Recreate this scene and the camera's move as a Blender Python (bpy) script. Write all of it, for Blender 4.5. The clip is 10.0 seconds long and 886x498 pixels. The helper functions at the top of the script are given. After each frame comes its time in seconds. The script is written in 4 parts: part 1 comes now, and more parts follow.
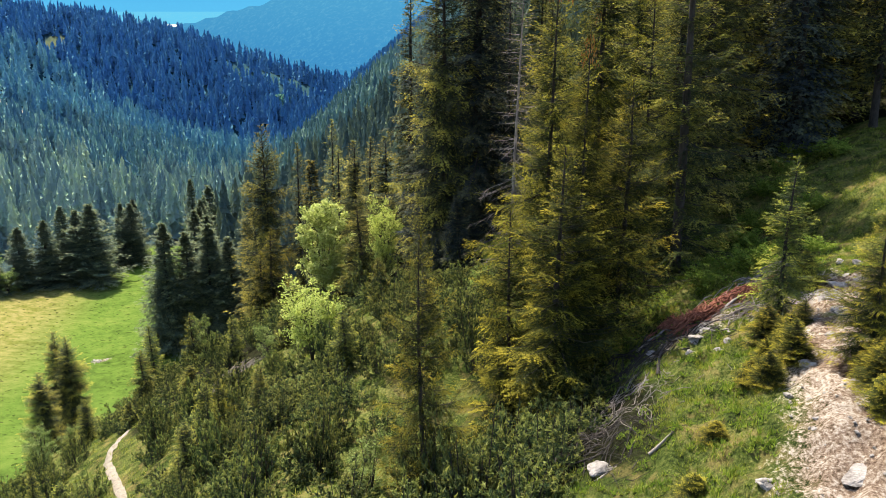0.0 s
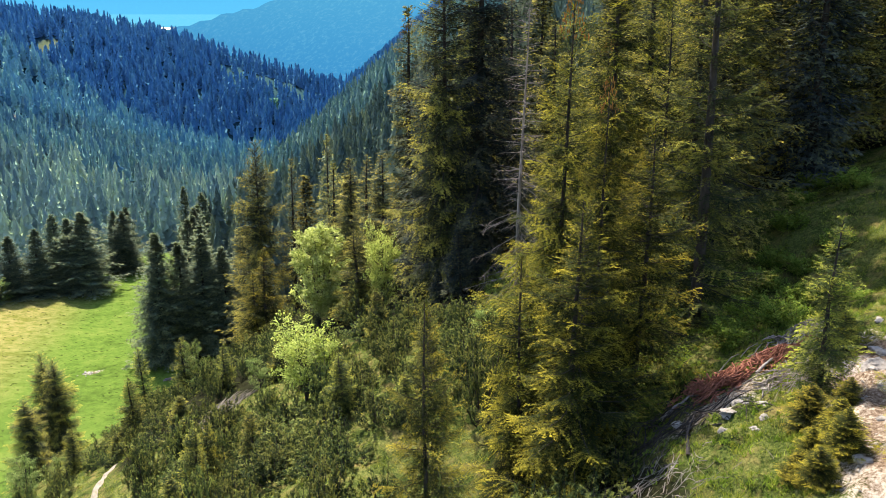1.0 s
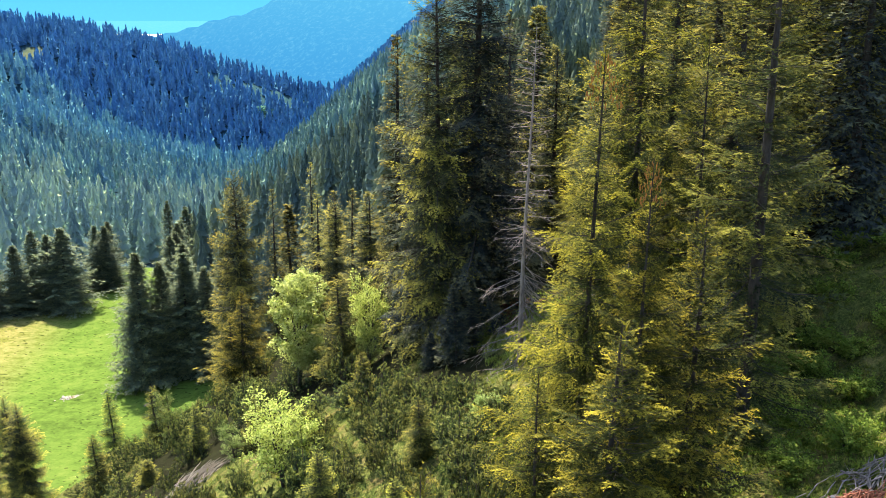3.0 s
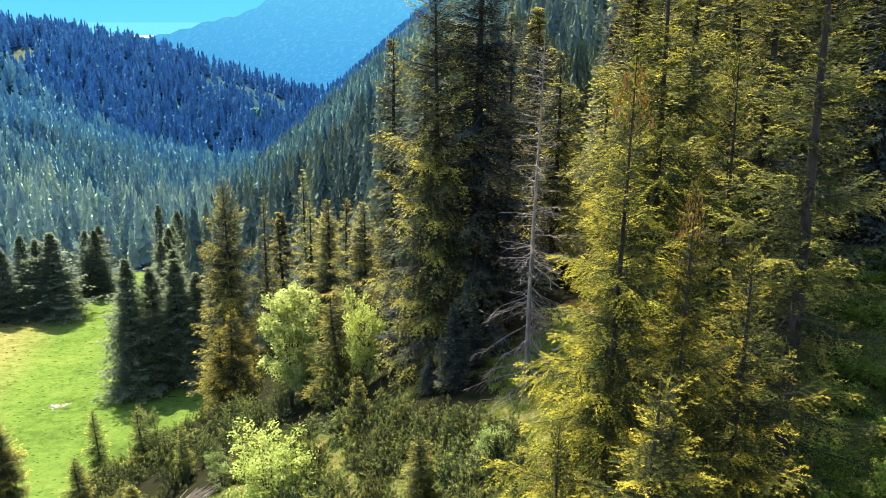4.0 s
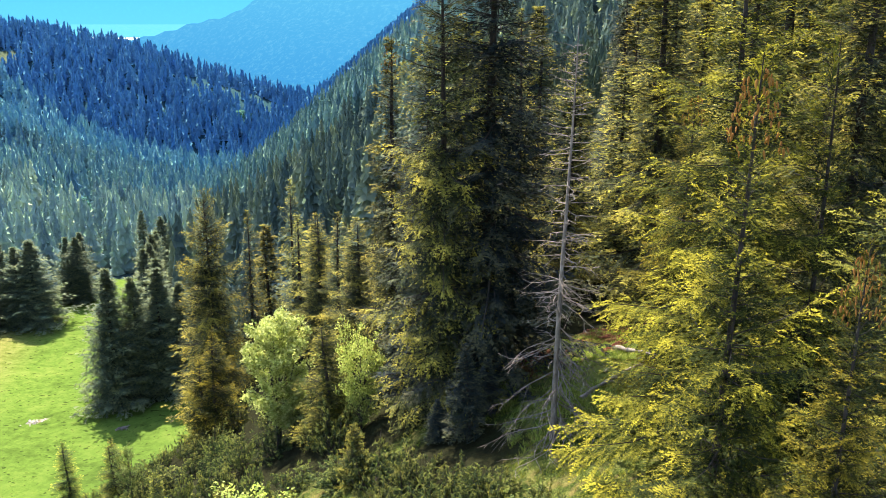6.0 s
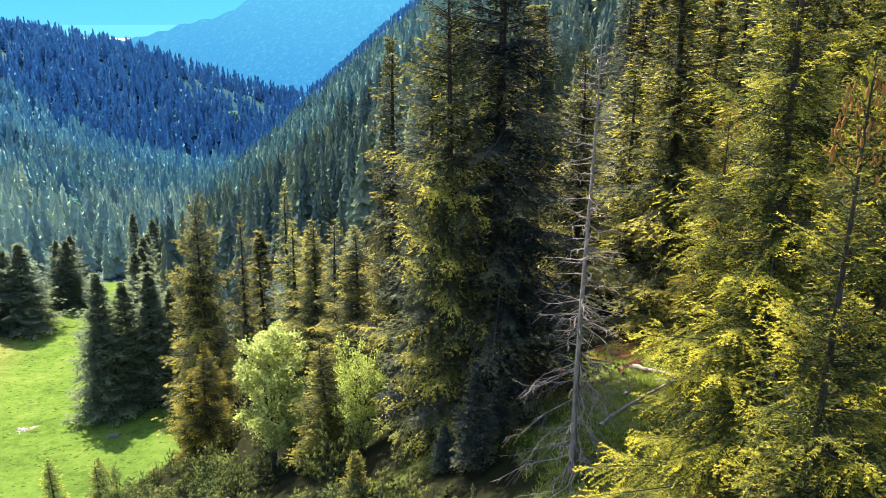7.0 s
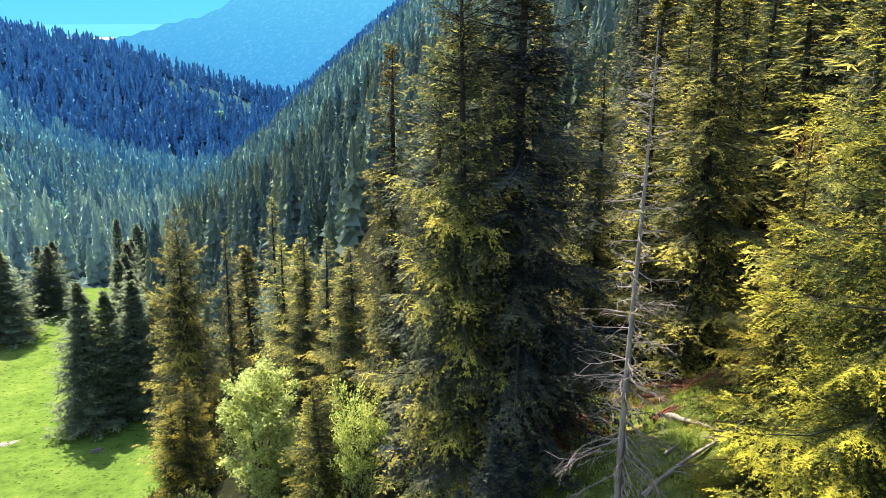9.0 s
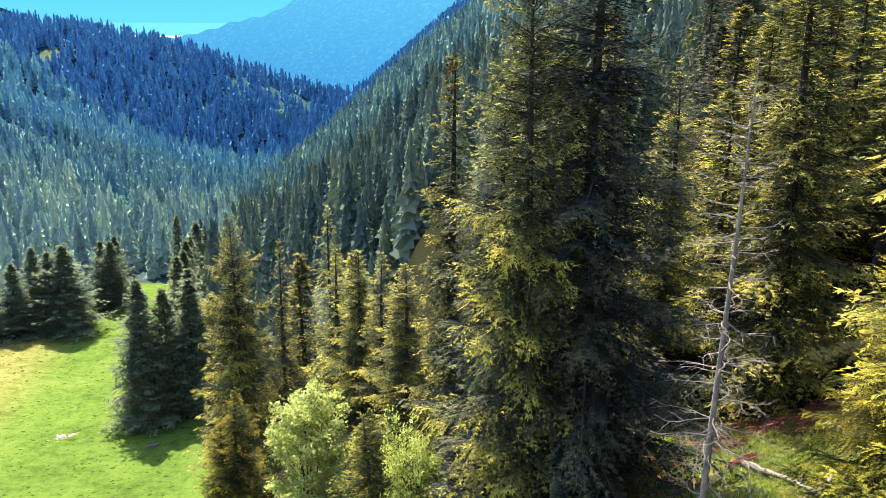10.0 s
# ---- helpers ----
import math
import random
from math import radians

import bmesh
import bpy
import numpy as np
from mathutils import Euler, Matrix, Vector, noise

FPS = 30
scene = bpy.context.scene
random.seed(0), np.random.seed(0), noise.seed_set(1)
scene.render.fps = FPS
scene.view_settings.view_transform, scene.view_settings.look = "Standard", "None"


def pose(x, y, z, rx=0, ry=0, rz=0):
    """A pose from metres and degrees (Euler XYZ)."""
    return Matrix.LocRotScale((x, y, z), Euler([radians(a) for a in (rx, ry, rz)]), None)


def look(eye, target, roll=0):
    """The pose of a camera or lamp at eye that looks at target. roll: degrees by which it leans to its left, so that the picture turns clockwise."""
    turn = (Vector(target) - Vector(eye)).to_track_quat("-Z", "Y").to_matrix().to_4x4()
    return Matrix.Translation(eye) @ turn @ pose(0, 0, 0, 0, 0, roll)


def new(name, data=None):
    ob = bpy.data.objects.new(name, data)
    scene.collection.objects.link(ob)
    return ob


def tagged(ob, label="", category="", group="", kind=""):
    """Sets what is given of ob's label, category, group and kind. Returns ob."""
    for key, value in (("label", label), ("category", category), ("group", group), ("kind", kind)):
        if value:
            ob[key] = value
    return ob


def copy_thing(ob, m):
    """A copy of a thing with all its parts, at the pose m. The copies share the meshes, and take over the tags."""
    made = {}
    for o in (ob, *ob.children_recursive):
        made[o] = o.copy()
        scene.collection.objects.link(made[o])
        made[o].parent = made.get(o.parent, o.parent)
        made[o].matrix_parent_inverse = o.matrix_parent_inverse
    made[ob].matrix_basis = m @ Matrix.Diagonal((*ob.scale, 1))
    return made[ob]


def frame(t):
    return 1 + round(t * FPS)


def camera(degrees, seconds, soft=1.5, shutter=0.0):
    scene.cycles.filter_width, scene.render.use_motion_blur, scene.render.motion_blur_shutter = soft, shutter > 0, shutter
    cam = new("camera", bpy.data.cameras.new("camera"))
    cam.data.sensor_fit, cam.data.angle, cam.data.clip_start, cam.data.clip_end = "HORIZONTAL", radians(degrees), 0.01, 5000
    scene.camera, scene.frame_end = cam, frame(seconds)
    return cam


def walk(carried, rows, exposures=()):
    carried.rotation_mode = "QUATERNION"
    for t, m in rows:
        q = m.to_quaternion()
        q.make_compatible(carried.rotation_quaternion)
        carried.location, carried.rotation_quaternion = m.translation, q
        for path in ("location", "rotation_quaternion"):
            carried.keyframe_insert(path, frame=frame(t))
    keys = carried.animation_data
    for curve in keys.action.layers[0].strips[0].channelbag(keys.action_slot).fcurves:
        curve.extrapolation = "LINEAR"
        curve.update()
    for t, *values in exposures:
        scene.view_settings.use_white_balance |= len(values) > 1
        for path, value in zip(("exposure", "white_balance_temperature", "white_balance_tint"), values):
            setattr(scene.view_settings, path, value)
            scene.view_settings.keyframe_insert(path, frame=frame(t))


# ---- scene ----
# the camera and its flight: a drone that climbs a little and flies ahead along the hillside
cam = camera(54.4, 10.0, soft=0.4)
METRES, EYE, TILT, LEAN, TURN = 33.0, 100.0, -17.0, 0.0, 0.0
ROWS = [
    (0.0, 0.0, 0.0, 0.0, -0.0, 0.0, 0.0),
    (0.5, -0.0063, 0.0402, 0.0273, -0.17, 0.07, 0.04),
    (1.0, -0.012, 0.0846, 0.0626, -0.34, 0.16, 0.07),
    (1.5, -0.0149, 0.1319, 0.0964, -0.52, 0.3, 0.08),
    (2.0, -0.016, 0.1792, 0.1257, -0.71, 0.35, 0.13),
    (2.5, -0.0167, 0.2277, 0.1502, -0.89, 0.46, 0.17),
    (4.0, -0.0283, 0.3763, 0.1996, -1.48, 0.63, 0.38),
    (4.5, -0.0337, 0.4264, 0.2116, -1.69, 0.65, 0.44),
    (5.0, -0.0401, 0.4781, 0.2237, -1.88, 0.69, 0.52),
    (5.5, -0.0482, 0.5279, 0.2346, -2.1, 0.73, 0.58),
    (7.0, -0.0725, 0.6704, 0.269, -2.74, 0.72, 0.87),
    (7.5, -0.0792, 0.7131, 0.2836, -2.95, 0.69, 0.97),
    (8.0, -0.0855, 0.7551, 0.2983, -3.15, 0.66, 1.07),
    (8.5, -0.0909, 0.7974, 0.3105, -3.34, 0.66, 1.17),
    (9.0, -0.0954, 0.8382, 0.3247, -3.53, 0.61, 1.24),
    (9.5, -0.0978, 0.8758, 0.3428, -3.7, 0.61, 1.32),
    (9.6, -0.0985, 0.8834, 0.3466, -3.29, 0.62, 1.16),
    (9.7, -0.0991, 0.891, 0.3505, -2.68, 0.63, 0.93),
    (9.8, -0.0996, 0.8985, 0.3545, -1.82, 0.64, 0.60),
    (9.9, -0.1002, 0.9061, 0.3585, -0.93, 0.65, 0.26),
    (10.0, -0.1007, 0.9137, 0.3627, 0.09, 0.66, -0.13),
]
walk(cam, [(t, pose(0, 0, EYE, TILT, LEAN, TURN) @ pose(METRES * x, METRES * y, METRES * z, 90 + pitch, roll, yaw)) for t, x, y, z, yaw, pitch, roll in ROWS],
     [(0.0, 1.94), (2.5, 2.4), (5.0, 2.45), (10.0, 2.49)])

# ---- sky and sun: a clear spring day, the sun ahead on the valley's far side ----
SUN_TURN, SUN_HEIGHT = 22.0, 55.0   # degrees to the left of straight ahead, and above the horizon
world = bpy.data.worlds.new("sky")
scene.world = world
world.use_nodes = True
wn = world.node_tree
wn.nodes.clear()
sky = wn.nodes.new("ShaderNodeTexSky")
sky.sky_type, sky.sun_disc = "NISHITA", False
sky.sun_elevation, sky.sun_rotation = radians(SUN_HEIGHT), radians(-SUN_TURN)
wb = wn.nodes.new("ShaderNodeBackground")
wb.inputs["Strength"].default_value = 0.15
wo = wn.nodes.new("ShaderNodeOutputWorld")
wn.links.new(sky.outputs[0], wb.inputs["Color"])
wn.links.new(wb.outputs[0], wo.inputs["Surface"])
sun = new("sun", bpy.data.lights.new("sun", "SUN"))
sun.data.energy, sun.data.angle, sun.data.color = 5.0, radians(0.55), (1, 0.925, 0.81)
sun_way = Vector((-math.sin(radians(SUN_TURN)) * math.cos(radians(SUN_HEIGHT)), math.cos(radians(SUN_TURN)) * math.cos(radians(SUN_HEIGHT)), math.sin(radians(SUN_HEIGHT))))
sun.matrix_world = look(sun_way * 300, (0, 0, 0))


# ---- materials ----
def nodes_of(name):
    m = bpy.data.materials.new(name)
    m.use_nodes = True
    m.node_tree.nodes.clear()
    return m, m.node_tree.nodes, m.node_tree.links


def noise_node(n, k, scale, detail=4.0, rough=0.6, vector=None):
    t = n.new("ShaderNodeTexNoise")
    t.inputs["Scale"].default_value, t.inputs["Detail"].default_value, t.inputs["Roughness"].default_value = scale, detail, rough
    if vector is None:
        g = n.new("ShaderNodeNewGeometry")
        vector = g.outputs["Position"]
    k.new(vector, t.inputs["Vector"])
    return t.outputs["Fac"]


def ramp(n, k, fac, stops):
    r = n.new("ShaderNodeValToRGB")
    while len(r.color_ramp.elements) < len(stops):
        r.color_ramp.elements.new(0.5)
    for e, (p, c) in zip(r.color_ramp.elements, stops):
        e.position, e.color = p, (*c, 1)
    k.new(fac, r.inputs[0])
    return r.outputs[0]


def blend(n, k, fac, a, b, mode="MIX"):
    x = n.new("ShaderNodeMix")
    x.data_type, x.blend_type = "RGBA", mode
    for value, slot in ((fac, 0), (a, 6), (b, 7)):
        if isinstance(value, (int, float)):
            x.inputs[slot].default_value = value
        elif isinstance(value, tuple):
            x.inputs[slot].default_value = (*value, 1)
        else:
            k.new(value, x.inputs[slot])
    return x.outputs[2]


def sums(n, k, op, a, b):
    x = n.new("ShaderNodeMath")
    x.operation, x.use_clamp = op, False
    for value, slot in ((a, 0), (b, 1)):
        if isinstance(value, (int, float)):
            x.inputs[slot].default_value = value
        else:
            k.new(value, x.inputs[slot])
    return x.outputs[0]


def finish(m, n, k, colour, rough=0.9, bump=None, depth=0.05, through_=0.0, through_tint=(1, 1, 1), spec=0.2):
    p = n.new("ShaderNodeBsdfPrincipled")
    p.inputs["Roughness"].default_value, p.inputs["Specular IOR Level"].default_value = rough, spec
    k.new(colour, p.inputs["Base Color"])
    if bump is not None:
        b = n.new("ShaderNodeBump")
        b.inputs["Strength"].default_value, b.inputs["Distance"].default_value = 1.0, depth
        k.new(bump, b.inputs["Height"])
        k.new(b.outputs[0], p.inputs["Normal"])
    out = p.outputs[0]
    if through_ > 0:
        t = n.new("ShaderNodeBsdfTranslucent")
        k.new(blend(n, k, 1.0, colour, through_tint, "MULTIPLY"), t.inputs["Color"])
        x = n.new("ShaderNodeMixShader")
        x.inputs[0].default_value = through_
        k.new(out, x.inputs[1])
        k.new(t.outputs[0], x.inputs[2])
        out = x.outputs[0]
    o = n.new("ShaderNodeOutputMaterial")
    k.new(out, o.inputs["Surface"])
    return m


def foliage(name, dark, mid, light, through_=0.35, hue=0.03, gloss=0.8, spec=0.03, spray=0.55, patches=0.55, shoots=0.0):
    """Needles or leaves: each spray its own shade, each plant its own hue, patches of younger growth."""
    m, n, k = nodes_of(name)
    g, o = n.new("ShaderNodeNewGeometry"), n.new("ShaderNodeObjectInfo")
    patch = noise_node(n, k, patches, 3.0)
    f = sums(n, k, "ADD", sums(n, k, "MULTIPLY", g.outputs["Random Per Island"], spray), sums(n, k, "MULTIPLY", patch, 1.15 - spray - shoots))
    # Young tips lighter, old needles darker, deepened to paint sun and inner shade.
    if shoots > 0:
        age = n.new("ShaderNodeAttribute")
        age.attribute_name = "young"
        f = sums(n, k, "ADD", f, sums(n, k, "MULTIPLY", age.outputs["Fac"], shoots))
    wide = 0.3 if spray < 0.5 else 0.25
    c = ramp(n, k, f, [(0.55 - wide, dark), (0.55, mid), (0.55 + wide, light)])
    h = n.new("ShaderNodeHueSaturation")
    k.new(c, h.inputs["Color"])
    k.new(sums(n, k, "ADD", sums(n, k, "MULTIPLY", o.outputs["Random"], hue), 0.5 - hue / 2), h.inputs["Hue"])
    k.new(sums(n, k, "ADD", sums(n, k, "MULTIPLY", o.outputs["Random"], 0.4), 0.8), h.inputs["Value"])
    return finish(m, n, k, h.outputs[0], gloss, through_=through_, through_tint=(1.0, 1.0, 0.65), spec=spec)


def bark(name, dark, light, scale=9.0):
    m, n, k = nodes_of(name)
    tc = n.new("ShaderNodeTexCoord")
    mp = n.new("ShaderNodeMapping")
    mp.inputs["Scale"].default_value = (1, 1, 0.25)
    k.new(tc.outputs["Object"], mp.inputs["Vector"])
    f = noise_node(n, k, scale, 6.0, 0.7, mp.outputs[0])
    big = noise_node(n, k, 0.8, 2.0)
    c = ramp(n, k, sums(n, k, "ADD", sums(n, k, "MULTIPLY", f, 0.7), sums(n, k, "MULTIPLY", big, 0.3)), [(0.35, dark), (0.65, light)])
    return finish(m, n, k, c, 0.95, f, 0.03)


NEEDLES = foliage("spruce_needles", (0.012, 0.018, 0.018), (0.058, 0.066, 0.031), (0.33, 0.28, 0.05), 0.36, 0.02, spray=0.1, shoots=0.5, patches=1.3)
# Golden needles: sunlight through the boughs is put into the colour.
NEEDLES_GOLD = foliage("sunlit_toned_needles", (0.00552, 0.00874, 0.00644), (0.0322, 0.0386, 0.0101), (0.267, 0.221, 0.0221), 0.3, 0.02, spray=0.1, shoots=0.5, patches=1.3)
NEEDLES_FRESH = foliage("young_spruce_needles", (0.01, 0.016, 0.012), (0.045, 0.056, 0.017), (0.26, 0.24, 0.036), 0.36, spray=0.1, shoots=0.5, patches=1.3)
# Dark needles: shade among the tall trees is put into the colour.
NEEDLES_DARK = foliage("shade_toned_needles", (0.013, 0.019, 0.024), (0.03, 0.038, 0.037), (0.11, 0.11, 0.05), 0.28, spray=0.1, shoots=0.45, patches=1.2)
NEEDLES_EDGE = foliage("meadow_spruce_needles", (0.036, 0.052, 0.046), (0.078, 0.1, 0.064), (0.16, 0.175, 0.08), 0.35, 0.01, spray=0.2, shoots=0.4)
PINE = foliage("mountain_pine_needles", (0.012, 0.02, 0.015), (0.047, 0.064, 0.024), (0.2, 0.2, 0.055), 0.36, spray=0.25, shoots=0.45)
LEAVES = foliage("pale_fresh_leaves", (0.19, 0.25, 0.07), (0.34, 0.4, 0.125), (0.48, 0.52, 0.22), 0.62, 0.02)
LEAVES_YELLOW = foliage("yellow_green_leaves", (0.15, 0.2, 0.045), (0.29, 0.34, 0.085), (0.42, 0.45, 0.15), 0.6, 0.012)
LEAVES_GREEN = foliage("bright_green_leaves", (0.06, 0.095, 0.025), (0.135, 0.18, 0.05), (0.23, 0.26, 0.095), 0.5, 0.012)
GRASS = foliage("grass_blades", (0.03, 0.05, 0.0075), (0.135, 0.1675, 0.025), (0.3, 0.27, 0.075), 0.5, 0.0, spray=0.4, patches=1.1)
HERBS = foliage("low_herbs", (0.035, 0.065, 0.01), (0.11, 0.165, 0.0225), (0.23, 0.25, 0.05), 0.45, 0.0, spray=0.4, patches=1.4)
GLADE = foliage("clearing_grass_blades", (0.075, 0.11, 0.02), (0.165, 0.215, 0.0425), (0.26, 0.285, 0.08), 0.55, 0.0)
# Woods: distance haze is mixed into these bluish needle colours.
WOODS = foliage("hazed_valley_needles", (0.147, 0.224, 0.263), (0.273, 0.381, 0.381), (0.468, 0.556, 0.449), 0.5, 0.0, 0.9, 0.0, 0.15, 0.12, 0.6)
WOODS_MID = foliage("hazed_valley_side_needles", (0.088, 0.176, 0.252), (0.138, 0.245, 0.302), (0.215, 0.327, 0.327), 0.5, 0.0, 0.9, 0.0, 0.15, 0.3, 0.6)
# Spur: sunlight is put into a paler tone than the ridge's.
WOODS_SPUR = foliage("hazed_spur_needles", (0.0662, 0.165, 0.285), (0.112, 0.231, 0.324), (0.172, 0.297, 0.338), 0.5, 0.0, 0.9, 0.0, 0.15, 0.2, 0.6)
WOODS_BLUE = foliage("hazed_ridge_needles", (0.0714, 0.199, 0.426), (0.0906, 0.227, 0.446), (0.117, 0.261, 0.46), 0.5, 0.0, 0.9, 0.0, 0.1, 0.2, 0.6)
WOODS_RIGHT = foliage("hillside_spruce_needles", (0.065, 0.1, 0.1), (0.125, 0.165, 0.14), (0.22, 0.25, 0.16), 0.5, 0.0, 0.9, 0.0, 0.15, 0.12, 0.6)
WOODS_SIDE = foliage("hazed_steep_side_needles", (0.0805, 0.144, 0.172), (0.127, 0.207, 0.218), (0.207, 0.287, 0.253), 0.5, 0.0, 0.9, 0.0, 0.15, 0.3, 0.6)
# Leaves of the distant pale trees, with the air's haze in their colour.
LEAVES_FAR = foliage("hazed_far_leaves", (0.06, 0.16, 0.15), (0.09, 0.21, 0.18), (0.14, 0.26, 0.21), 0.5, 0.0, 0.9, 0.0)
BARK = bark("spruce_bark", (0.011, 0.0085, 0.007), (0.0425, 0.034, 0.0275))
DEAD = bark("grey_dead_wood", (0.055, 0.045, 0.038), (0.21, 0.175, 0.15))
PALE_WOOD = bark("bleached_wood", (0.085, 0.07, 0.0525), (0.2, 0.17, 0.135))
RED_WOOD = bark("red_brown_brush", (0.07, 0.022, 0.012), (0.23, 0.09, 0.055))
CONE = bark("spruce_cones", (0.12, 0.05, 0.01), (0.25, 0.115, 0.0225))


def rock_material():
    m, n, k = nodes_of("limestone")
    f, g = noise_node(n, k, 3.0, 8.0, 0.65), noise_node(n, k, 18.0, 4.0)
    c = ramp(n, k, f, [(0.3, (0.075, 0.0625, 0.05)), (0.5, (0.165, 0.145, 0.125)), (0.75, (0.26, 0.235, 0.205))])
    return finish(m, n, k, c, 0.9, g, 0.05)


ROCK = rock_material()


def ground_material():
    """One sheet of ground: alpine grass, cropped meadow, needle litter and bare soil."""
    m, n, k = nodes_of("ground")

    def zone(name):
        a = n.new("ShaderNodeAttribute")
        a.attribute_name = name
        return a.outputs["Fac"]
    fine, mid, wide = noise_node(n, k, 9.0, 6.0, 0.75), noise_node(n, k, 0.7, 5.0), noise_node(n, k, 0.05, 5.0)
    mixed = sums(n, k, "ADD", sums(n, k, "MULTIPLY", fine, 0.6), sums(n, k, "MULTIPLY", mid, 0.4))
    grass = ramp(n, k, mixed, [(0.40, (0.009, 0.013, 0.005)), (0.5, (0.0375, 0.05, 0.011)), (0.60, (0.105, 0.105, 0.03))])
    straw = n.new("ShaderNodeMapRange")
    straw.inputs["From Min"].default_value, straw.inputs["From Max"].default_value = 0.50, 0.66
    k.new(noise_node(n, k, 1.1, 6.0, 0.7), straw.inputs["Value"])
    grass = blend(n, k, sums(n, k, "MULTIPLY", straw.outputs[0], 0.7), grass, (0.135, 0.1, 0.0375))
    clump = noise_node(n, k, 0.35, 8.0, 0.75)
    meadow = ramp(n, k, sums(n, k, "ADD", sums(n, k, "MULTIPLY", clump, 0.6), sums(n, k, "MULTIPLY", wide, 0.4)), [(0.36, (0.03, 0.048, 0.0095)), (0.5, (0.053, 0.084, 0.0145)), (0.64, (0.085, 0.108, 0.022))])
    dry_pale = ramp(n, k, clump, [(0.4, (0.085, 0.085, 0.0175)), (0.6, (0.165, 0.1325, 0.05))])
    spot = n.new("ShaderNodeMapRange")
    spot.inputs["From Min"].default_value, spot.inputs["From Max"].default_value = 0.60, 0.70
    k.new(noise_node(n, k, 0.9, 3.0, 0.6), spot.inputs["Value"])
    meadow = blend(n, k, sums(n, k, "MULTIPLY", spot.outputs[0], 0.65), meadow, (0.025, 0.0425, 0.0075))
    dot = n.new("ShaderNodeMapRange")
    dot.inputs["From Min"].default_value, dot.inputs["From Max"].default_value = 0.66, 0.70
    k.new(noise_node(n, k, 0.8, 1.0, 0.5), dot.inputs["Value"])
    meadow = blend(n, k, zone("dry_pale"), meadow, dry_pale)
    meadow = blend(n, k, sums(n, k, "MULTIPLY", dot.outputs[0], 0.75), meadow, (0.015, 0.0225, 0.006))
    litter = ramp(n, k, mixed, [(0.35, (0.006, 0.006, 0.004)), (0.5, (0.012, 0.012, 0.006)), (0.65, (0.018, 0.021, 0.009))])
    soil = ramp(n, k, mixed, [(0.40, (0.045, 0.028, 0.0175)), (0.49, (0.135, 0.095, 0.065)), (0.585, (0.29, 0.25, 0.2))])

    def patchy(z):
        """A zone with a ragged border."""
        r = n.new("ShaderNodeMapRange")
        r.inputs["From Min"].default_value, r.inputs["From Max"].default_value = 0.42, 0.58
        near = sums(n, k, "MINIMUM", sums(n, k, "MULTIPLY", z, 4.0), 1.0)
        k.new(sums(n, k, "ADD", z, sums(n, k, "MULTIPLY", sums(n, k, "MULTIPLY", sums(n, k, "SUBTRACT", mixed, 0.5), 1.7), near)), r.inputs["Value"])
        return r.outputs[0]
    c = blend(n, k, zone("meadow"), grass, meadow)
    # Needle litter, and the dark ground painted where shade falls.
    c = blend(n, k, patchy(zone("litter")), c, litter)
    # Wood floor: haze is put into its tone, bluer with distance.
    c = blend(n, k, zone("woodland"), c, blend(n, k, zone("far_haze"), ramp(n, k, wide, [(0.35, (0.02, 0.036, 0.038)), (0.65, (0.026, 0.042, 0.042))]), ramp(n, k, wide, [(0.35, (0.011, 0.031, 0.045)), (0.65, (0.014, 0.037, 0.05))])))
    c = blend(n, k, patchy(zone("soil")), c, soil)
    rust = ramp(n, k, mixed, [(0.38, (0.035, 0.015, 0.007)), (0.5, (0.11, 0.0575, 0.0225)), (0.62, (0.2, 0.145, 0.055))])
    c = blend(n, k, patchy(zone("rust")), c, rust)
    return finish(m, n, k, c, 1.0, mixed, 0.18, spec=0.0)


GROUND = ground_material()


def trail_material():
    m, n, k = nodes_of("trail_gravel")
    f = noise_node(n, k, 6.0, 6.0)
    c = ramp(n, k, f, [(0.35, (0.1, 0.08, 0.055)), (0.65, (0.19, 0.16, 0.12))])
    return finish(m, n, k, c, 0.95, f, 0.05)


TRAIL = trail_material()


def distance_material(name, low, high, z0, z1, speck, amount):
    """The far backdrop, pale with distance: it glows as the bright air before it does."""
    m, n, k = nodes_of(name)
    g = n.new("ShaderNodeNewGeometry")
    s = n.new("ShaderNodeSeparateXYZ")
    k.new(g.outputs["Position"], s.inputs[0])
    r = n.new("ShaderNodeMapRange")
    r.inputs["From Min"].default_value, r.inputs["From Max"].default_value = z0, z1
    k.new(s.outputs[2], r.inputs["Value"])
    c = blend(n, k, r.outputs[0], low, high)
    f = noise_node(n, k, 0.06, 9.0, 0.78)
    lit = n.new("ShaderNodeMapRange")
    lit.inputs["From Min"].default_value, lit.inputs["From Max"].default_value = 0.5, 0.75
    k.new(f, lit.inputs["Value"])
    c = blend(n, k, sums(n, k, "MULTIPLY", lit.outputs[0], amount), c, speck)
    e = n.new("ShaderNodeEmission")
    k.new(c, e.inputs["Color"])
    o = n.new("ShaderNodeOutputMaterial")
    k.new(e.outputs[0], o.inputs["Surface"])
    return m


# ---- mesh helpers ----
def mesh_of(name, verts, faces, material, smooth=False):
    """A mesh from an array of vertices and an array of faces with equally many corners."""
    me = bpy.data.meshes.new(name)
    verts, faces = np.asarray(verts, np.float32).reshape(-1, 3), np.asarray(faces, np.int32)
    me.vertices.add(len(verts))
    me.vertices.foreach_set("co", verts.ravel())
    me.loops.add(faces.size)
    me.loops.foreach_set("vertex_index", faces.ravel())
    me.polygons.add(len(faces))
    me.polygons.foreach_set("loop_start", np.arange(0, faces.size, faces.shape[1], dtype=np.int32))
